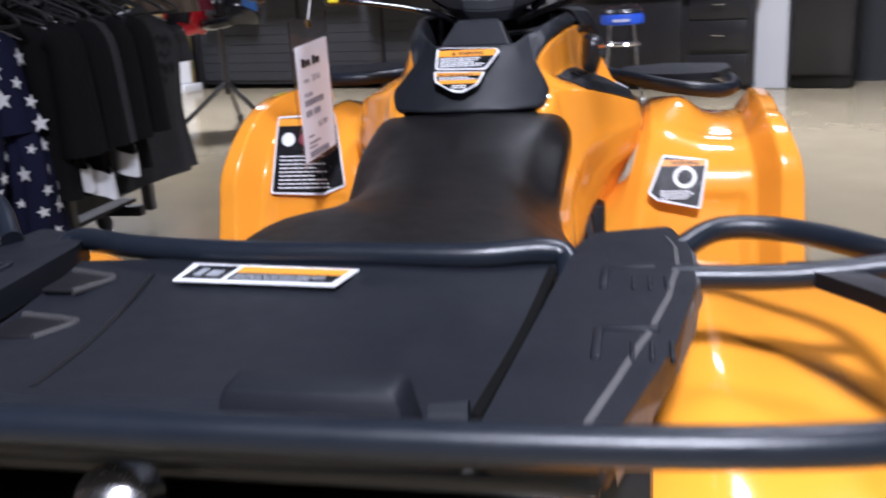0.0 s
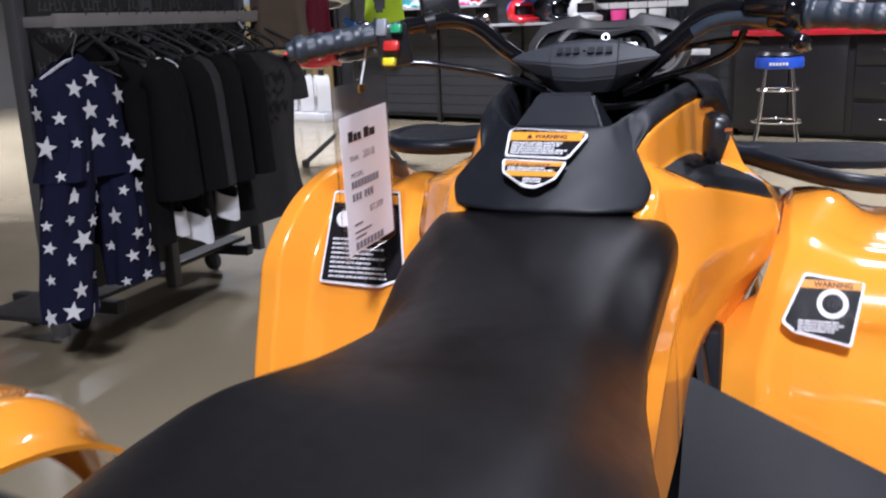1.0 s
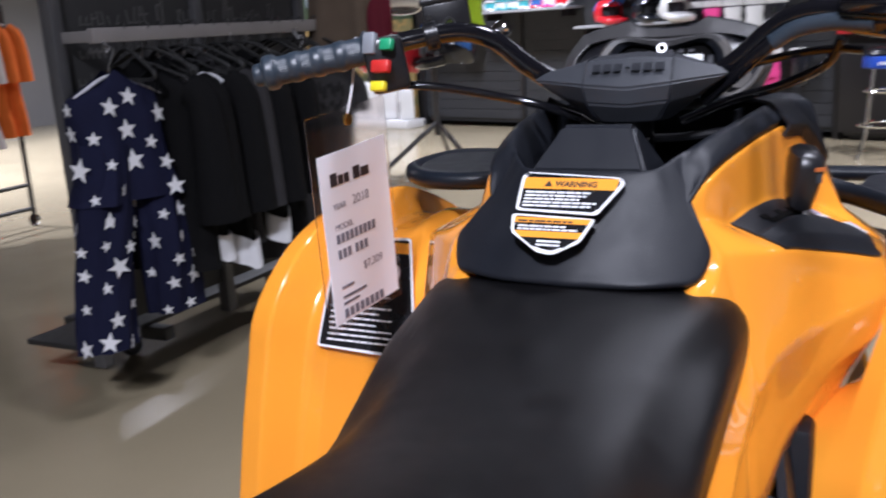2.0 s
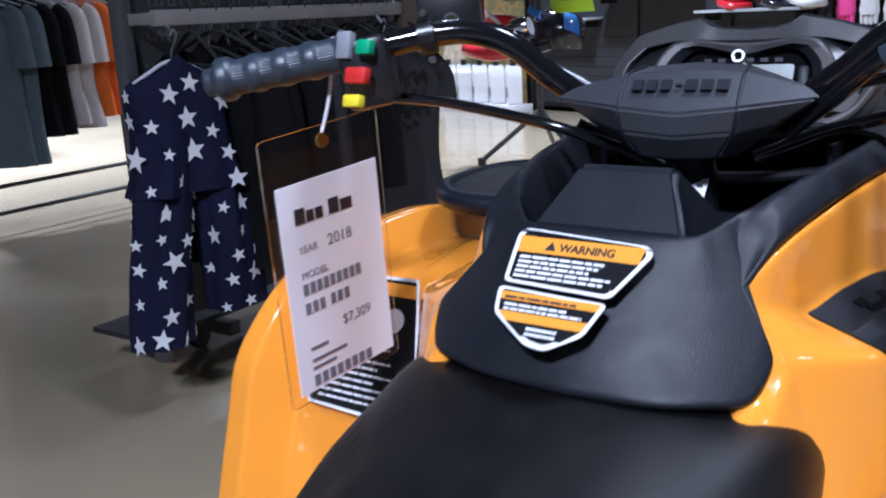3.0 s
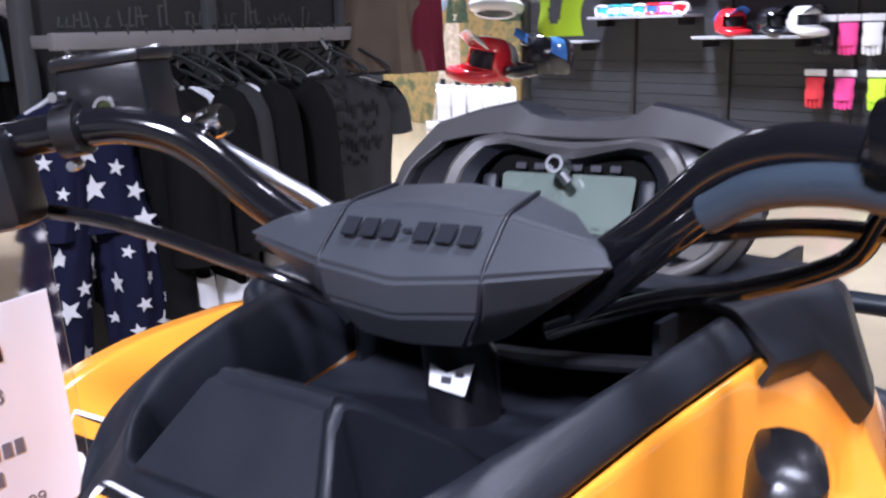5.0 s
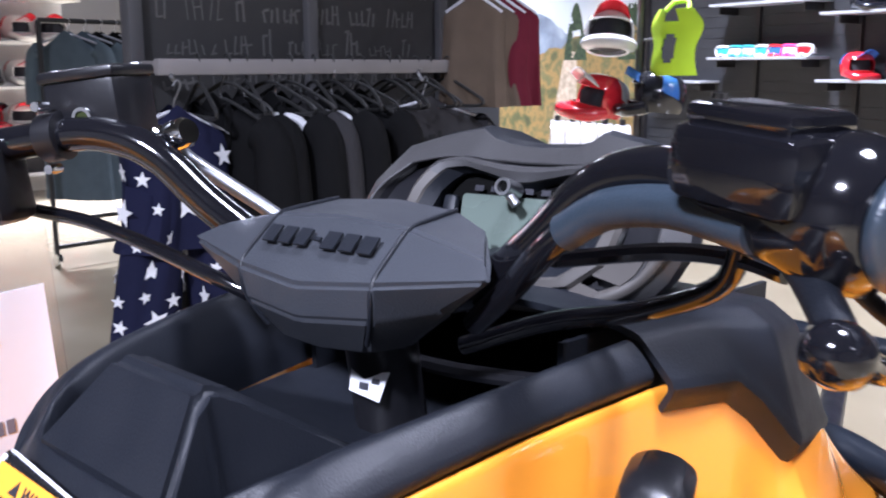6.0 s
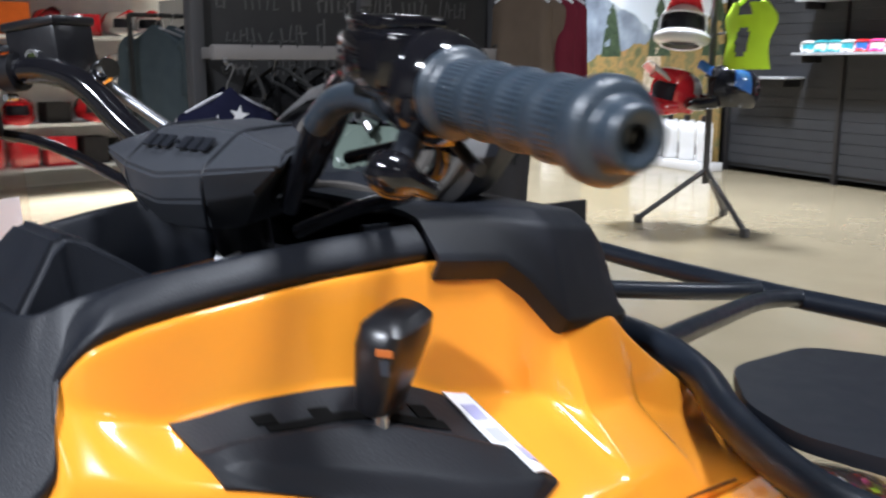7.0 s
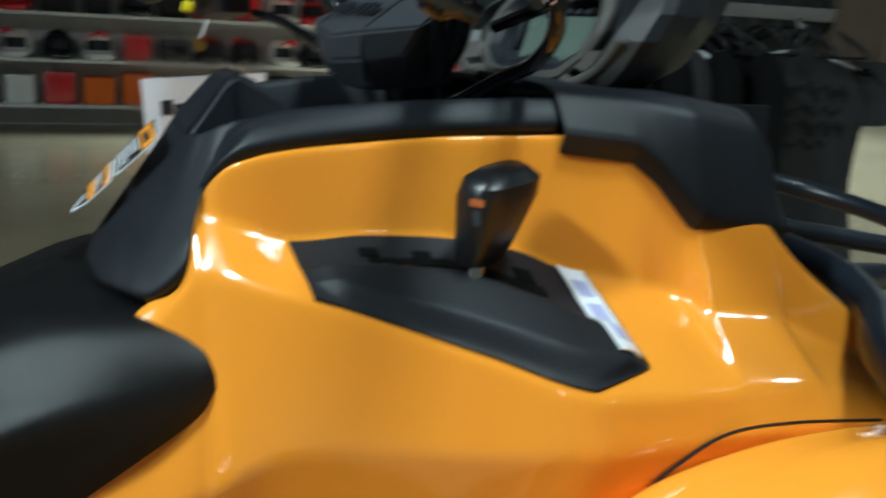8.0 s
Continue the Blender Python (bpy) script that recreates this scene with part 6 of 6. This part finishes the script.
def chalk_material():
    m = material("chalk_lettered_board", (0.018, 0.0175, 0.0175), 0.7, vary=0.25, scale=3)
    return m


rack1 = thing("clothes_rack", "garment rack with a dark panel and white rail on casters", "clothes rack")
RX, RY0, RY1 = -2.12, 1.25, 2.56
for y in (RY0, (RY0 + RY1) / 2, RY1):
    part("upright", box((RX, y, 1.05), (0.05, 0.045, 1.9), bevel=0.004), GREYSTEEL, rack1)
panel = part("panel", box((RX - 0.01, (RY0 + RY1) / 2, 1.01), (0.02, RY1 - RY0 - 0.05, 1.58), bevel=0.003), chalk_material(), rack1, "charcoal panel with faint chalk lettering")
marks = bmesh.new()
rnd = random.Random(3)
pmx = basis((RX + 0.001, RY0 + 0.05, 1.22), (0, 1, 0), (0, 0, 1))
for row in range(9):
    x, z0 = 0.01 + 0.05 * rnd.random(), -0.42 + 0.105 * row
    while x < RY1 - RY0 - 0.20:
        w, h, bold = 0.05 + 0.14 * rnd.random(), 0.045 + 0.045 * rnd.random(), 0.004 + 0.005 * rnd.random()
        for k in range(max(2, int(w / 0.026))):
            a, lean, tall = x + 0.026 * k, rnd.uniform(-0.010, 0.016), h * rnd.uniform(0.6, 1.0)
            add_plate(marks, [(a, z0), (a + bold, z0), (a + lean + bold, z0 + tall), (a + lean, z0 + tall)], 0.0008, pmx)
            if rnd.random() < 0.75:
                b = z0 + tall * rnd.choice((0.0, 0.45, 0.9))
                add_plate(marks, [(a, b), (a + 0.022, b + 0.004), (a + 0.022, b + 0.004 + bold), (a, b + bold)], 0.0008, pmx)
        x += w + 0.03
for k in range(2):
    swirl = [pmx @ Vector((0.12 + 0.60 * k + 0.025 * n, 0.50 + 0.035 * math.sin(1.9 * n) + 0.01 * math.sin(0.7 * n), 0.002)) for n in range(18)]
    part("chalk_script", tube(swirl, 0.0045, 120, 6), material("pale_chalk", (0.20, 0.19, 0.18), 0.8), panel)
tagged(part("chalk_lettering", marks, material("faint_chalk", (0.085, 0.082, 0.080), 0.8), panel, smooth=False), kind="stuff")
for dx in (0.22,):
    part("hang_rail", box((RX + dx, (RY0 + RY1) / 2 - 0.05, 1.185), (0.03, RY1 - RY0 + 0.02, 0.045), bevel=0.004), RAILWHITE, rack1, "flat white hanging rail")
    for y in (RY0 + 0.02, (RY0 + RY1) / 2, RY1 - 0.08):
        part("rail_arm", box((RX + dx / 2, y, 1.185), (dx, 0.025, 0.035), bevel=0.003), RAILWHITE, rack1)
for y in (RY0 + 0.30, RY1 - 0.1):
    part("base_leg", box((RX - 0.24, y, 0.12), (0.52, 0.05, 0.05), bevel=0.006), CASTER, rack1)
    for dx in (-0.46, -0.22):
        w = part("caster", lathe([(0.0, -0.014), (0.045, -0.014), (0.05, -0.008), (0.05, 0.008), (0.045, 0.014), (0, 0.014)], Matrix.Translation((RX + dx, y + 0.03, 0.05)) @ Matrix.Rotation(radians(70), 4, "Y"), 18), CASTER, rack1)
        part("caster_fork", tube([(RX + dx, y, 0.10), (RX + dx - 0.01, y + 0.02, 0.07), (RX + dx, y + 0.03, 0.05)], 0.010, 10, 8), CHROME, w)
part("base_shelf", box((RX - 0.22, (RY0 + RY1) / 2, 0.15), (0.30, RY1 - RY0, 0.02), bevel=0.003), CASTER, rack1)

# star-printed overalls facing the aisle
star_m = pose(-1.875, 1.220, 1.135, 0, 0, 78)
star_suit, star_body = garment("fleece_overalls", "navy fleece overalls printed with white stars on a hanger", star_m, NAVY, 0.30, 0.34, 0.13, 2, 0.0, category="overalls", flare=1.22)


def trouser_leg(sx):
    def leg(u, v):
        a = 2 * math.pi * u
        fold = 1 + 0.10 * math.sin(4 * a + 3 * v + sx) + 0.06 * math.sin(9 * a + 7 * v)
        x = sx * (0.072 + 0.058 * v) + (0.086 + 0.006 * v) * math.cos(a) * fold
        return (x, (0.066 + 0.012 * math.sin(math.pi * v)) * math.sin(a) * fold + 0.012 * math.sin(5 * v + 2 * sx), -0.30 - (0.56 - 0.03 * sx) * v + 0.05 * abs(math.cos(a)) * (1 - v) ** 4)
    return leg


legs = [trouser_leg(-1), trouser_leg(1)]
for leg in legs:
    part("trouser_leg", surface(leg, 40, 16, 0.0), NAVY, star_suit)
stars = bmesh.new()
rnd = random.Random(8)
placed = []
for n in range(1400):
    f = star_body if n % 3 == 0 else legs[n % 2]
    u, v = 0.50 + 0.50 * rnd.random(), 0.04 + 0.94 * rnd.random()
    p = Vector(f(u, v))
    if all((p - q).length > 0.068 for q in placed):
        placed.append(p)
        r = 0.019 + 0.022 * rnd.random() ** 2
        a = Vector(f(u + 0.01, v)) - Vector(f(u - 0.01, v))
        b = Vector(f(u, v - 0.01)) - Vector(f(u, v + 0.01))
        fm = basis(p, a, b) @ Matrix.Translation((0, 0, 0.003)) @ Matrix.Rotation(rnd.uniform(-0.4, 0.4), 4, "Z")
        add_plate(stars, star_outline(r), 0.0012, fm)
    if len(placed) > 95:
        break
tagged(part("star_print", stars, WHITECLOTH, star_suit, "white printed stars", smooth=False), kind="stuff")
part("rail_hook", tube([(RX + 0.22, 1.235, 1.17), (-1.89, 1.225, 1.165), (-1.87, 1.220, 1.150)], 0.006, 12, 8), STEEL, rack1)

# dark empty hangers crowded on the rail
rnd = random.Random(31)
for k in range(15):
    hang = thing("coat_hanger", "empty black wire coat hanger on the crowded rail", "hanger", "empty hangers on the rail", (RX + 0.22, 1.34 + 0.078 * k + rnd.uniform(-0.02, 0.02), 1.205), rnd.uniform(-25, 25))
    part("hook", tube([(0.010, 0, -0.012), (0.016, 0, 0.006), (0.004, 0, 0.016), (-0.008, 0, 0.006), (0, 0, -0.03), (0, 0, -0.06)], 0.003, 24, 6), CASTER, hang)
    part("hanger_frame", tube([(-0.19, 0, -0.145), (-0.02, 0, -0.062), (0.02, 0, -0.062), (0.19, 0, -0.145), (0.17, 0, -0.158), (-0.17, 0, -0.158), (-0.19, 0, -0.145)], 0.006, 44, 6, smooth=False), CASTER, hang)

# garments along the rail
rnd = random.Random(12)
y = 1.40
k = 0
while y < 1.93:
    mat = BLACKCLOTH if k % 5 != 3 else GREYCLOTH
    L = 0.60 + 0.08 * rnd.random()
    g, gb = garment("hooded_sweatshirt", "black hooded sweatshirt on a hanger in a full row", pose(RX + 0.20 + rnd.uniform(-0.02, 0.02), y, 1.165, 0, 0, rnd.uniform(-14, 10)), mat, 0.42, L, 0.085, 20 + k, 0.40, "sweatshirts on the rail", 1.0, "sweatshirt", CASTER)
    part("hood", surface(lambda u, v: (0.085 * math.cos(math.pi * (1.15 * u - 0.075)), -0.045 + 0.075 * math.sin(math.pi * u) * math.sin(math.pi * v) - 0.04 * v, -0.10 - 0.17 * v + 0.02 * math.sin(3 * math.pi * u)), 16, 10, 0.012), mat, g)
    if k in (1, 2, 4):
        part("white_panel", surface(lambda u, v, gb=gb: (lambda p: (p[0] * 1.05 + 0.004, p[1] * 1.08, p[2] - 0.035 * math.sin(math.pi * u)))(gb(-0.13 + 0.26 * u, 0.84 + 0.15 * v)), 12, 5, 0.002), WHITECLOTH, g, "white lining at the hem")
        part("collar", tube([(-0.07, -0.03, -0.13), (0.05, -0.045, -0.125), (0.16, -0.02, -0.15), (0.185, 0.0, -0.32)], 0.013, 20, 8), WHITECLOTH, g, "white hood edge")
    k += 1
    y += 0.085 + 0.03 * rnd.random()
tee, tee_body = garment("t_shirt", "charcoal t-shirt with a dark chest print facing the aisle", pose(-1.86, 2.19, 1.135, 0, 0, 84), GREYCLOTH, 0.60, 0.70, 0.10, 51, 0.13, category="t-shirt")
for v0, dv, u0, u1 in ((0.14, 0.06, 0.66, 0.84), (0.235, 0.035, 0.69, 0.82), (0.30, 0.06, 0.65, 0.85), (0.39, 0.03, 0.70, 0.80)):
    rnd = random.Random(int(v0 * 1000))
    u = u0
    while u < u1:
        w = 0.003 + 0.006 * rnd.random()
        part("chest_print", surface(lambda p, q, u=u, w=w, v0=v0, dv=dv: (lambda r: (r[0], r[1] - 0.004, r[2]))(tee_body(u + w * p, v0 + 0.014 * math.sin(190 * u) + dv * (0.3 + 0.7 * abs(math.sin(97 * u))) * q)), 3, 2, 0.001), PRINTCLOTH, tee)
        u += w + 0.004
part("rail_hook", tube([(RX + 0.22, 2.23, 1.185), (-1.88, 2.19, 1.165), (-1.86, 2.19, 1.137)], 0.006, 12, 8), STEEL, rack1)
for k, (mat, nm) in enumerate(((BROWNCLOTH, "brown canvas shorts"), (BROWNCLOTH, "brown canvas shorts"), (MAROON, "maroon shorts"), (MAROON, "maroon shorts"))):
    garment("hanging_shorts", nm + " hanging high on the end of the rack", pose(-1.84 + 0.01 * k, 2.44 + 0.055 * k, 1.50, 0, 0, 35), mat, 0.24, 0.36, 0.08, 70 + k, 0.0, "shorts at the rack end", category="shorts")
part("end_arm", tube([(RX, 2.56, 1.50), (RX + 0.14, 2.48, 1.51), (-1.84, 2.42, 1.505), (-1.80, 2.64, 1.505)], 0.009, 24, 8), GREYSTEEL, rack1)

# second rack further off
rack2 = thing("clothes_rack", "black garment rail with a low frame on casters", "clothes rack")
for y in (2.3, 3.38):
    part("upright", tube([(-5.0, y, 0.08), (-5.0, y, 1.45)], 0.016, 8, 10), CASTER, rack2)
    part("caster", lathe([(0.0, -0.014), (0.04, -0.014), (0.04, 0.014), (0, 0.014)], Matrix.Translation((-5.0, y, 0.04)) @ Matrix.Rotation(radians(80), 4, "X"), 14), CHROME, rack2)
for z in (0.12, 0.28, 1.45):
    part("rail", tube([(-5.0, 2.3, z), (-5.0, 3.38, z)], 0.014, 8, 10), CASTER, rack2)
for k, (mat, nm, L) in enumerate(((TEALCLOTH, "grey-blue trousers", 0.95), (TEALCLOTH, "grey-blue trousers", 0.95), (BLACKCLOTH, "black jacket", 0.8), (BLACKCLOTH, "black jacket", 0.8), (CREAM, "cream shirt", 0.75), (CREAM, "cream shirt", 0.78), (ORANGECLOTH, "orange shirt", 0.72), (ORANGECLOTH, "orange shirt", 0.72))):
    garment("hanging_garment", nm + " on the far garment rail", pose(-5.0, 2.47 + 0.10 * k, 1.445, 0, 0, 30), mat, 0.44, L, 0.09, 90 + k, 0.3, "garments on the far rail")

# stocked shelving at the side
WHITESHELF = material("white_shelf_enamel", (0.62, 0.62, 0.62), 0.4)
shelving = thing("gondola_shelving", "tall shelving unit stocked with red and black boxed goods", "shelving", at=(-8.6, 1.2, 0), rz=90)
part("back", box((0, 0.02, 1.2), (6.0, 0.03, 2.4), bevel=0.003), WHITESHELF, shelving)
for z in (0.2, 0.6, 1.0, 1.4, 1.8):
    part("board", box((0, -0.2, z), (6.0, 0.38, 0.03), bevel=0.003), WHITESHELF, shelving)
rnd = random.Random(77)
box_mats = (RED_G, ORANGECLOTH, BLACK_G, BLACK_G, GREYCLOTH, WHITE_G)
shm = shelving.matrix_world.copy()
for z in (0.2, 0.6, 1.0, 1.4, 1.8):
    for k in range(18):
        w, h = 0.22 + 0.06 * rnd.random(), 0.18 + 0.12 * rnd.random()
        spot = shm @ Vector((-2.82 + 0.33 * k, -0.2, z + 0.015))
        if z in (0.6, 1.0, 1.4) and rnd.random() < 0.6:
            a, b, nm = rnd.choice(((RED_G, BLACK_G, "red and black"), (BLACK_G, RED_G, "black and red"), (BLACK_G, BLACK_G, "black"), (WHITE_G, RED_G, "white and red")))
            helmet("helmet", nm + " off-road helmet on the tall shelving", Matrix.Translation(spot + Vector((0, 0, 0.118))) @ Matrix.Rotation(radians(90 + rnd.uniform(-30, 30)), 4, "Z"), a, b, "helmets on the tall shelving")
            continue
        bx = thing("boxed_goods", "boxed accessory stocked on the tall shelving", "box", "boxes on the tall shelving", spot, 90)
        part("carton", box((0, 0, h / 2), (w, 0.25, h), bevel=0.006), rnd.choice(box_mats), bx)
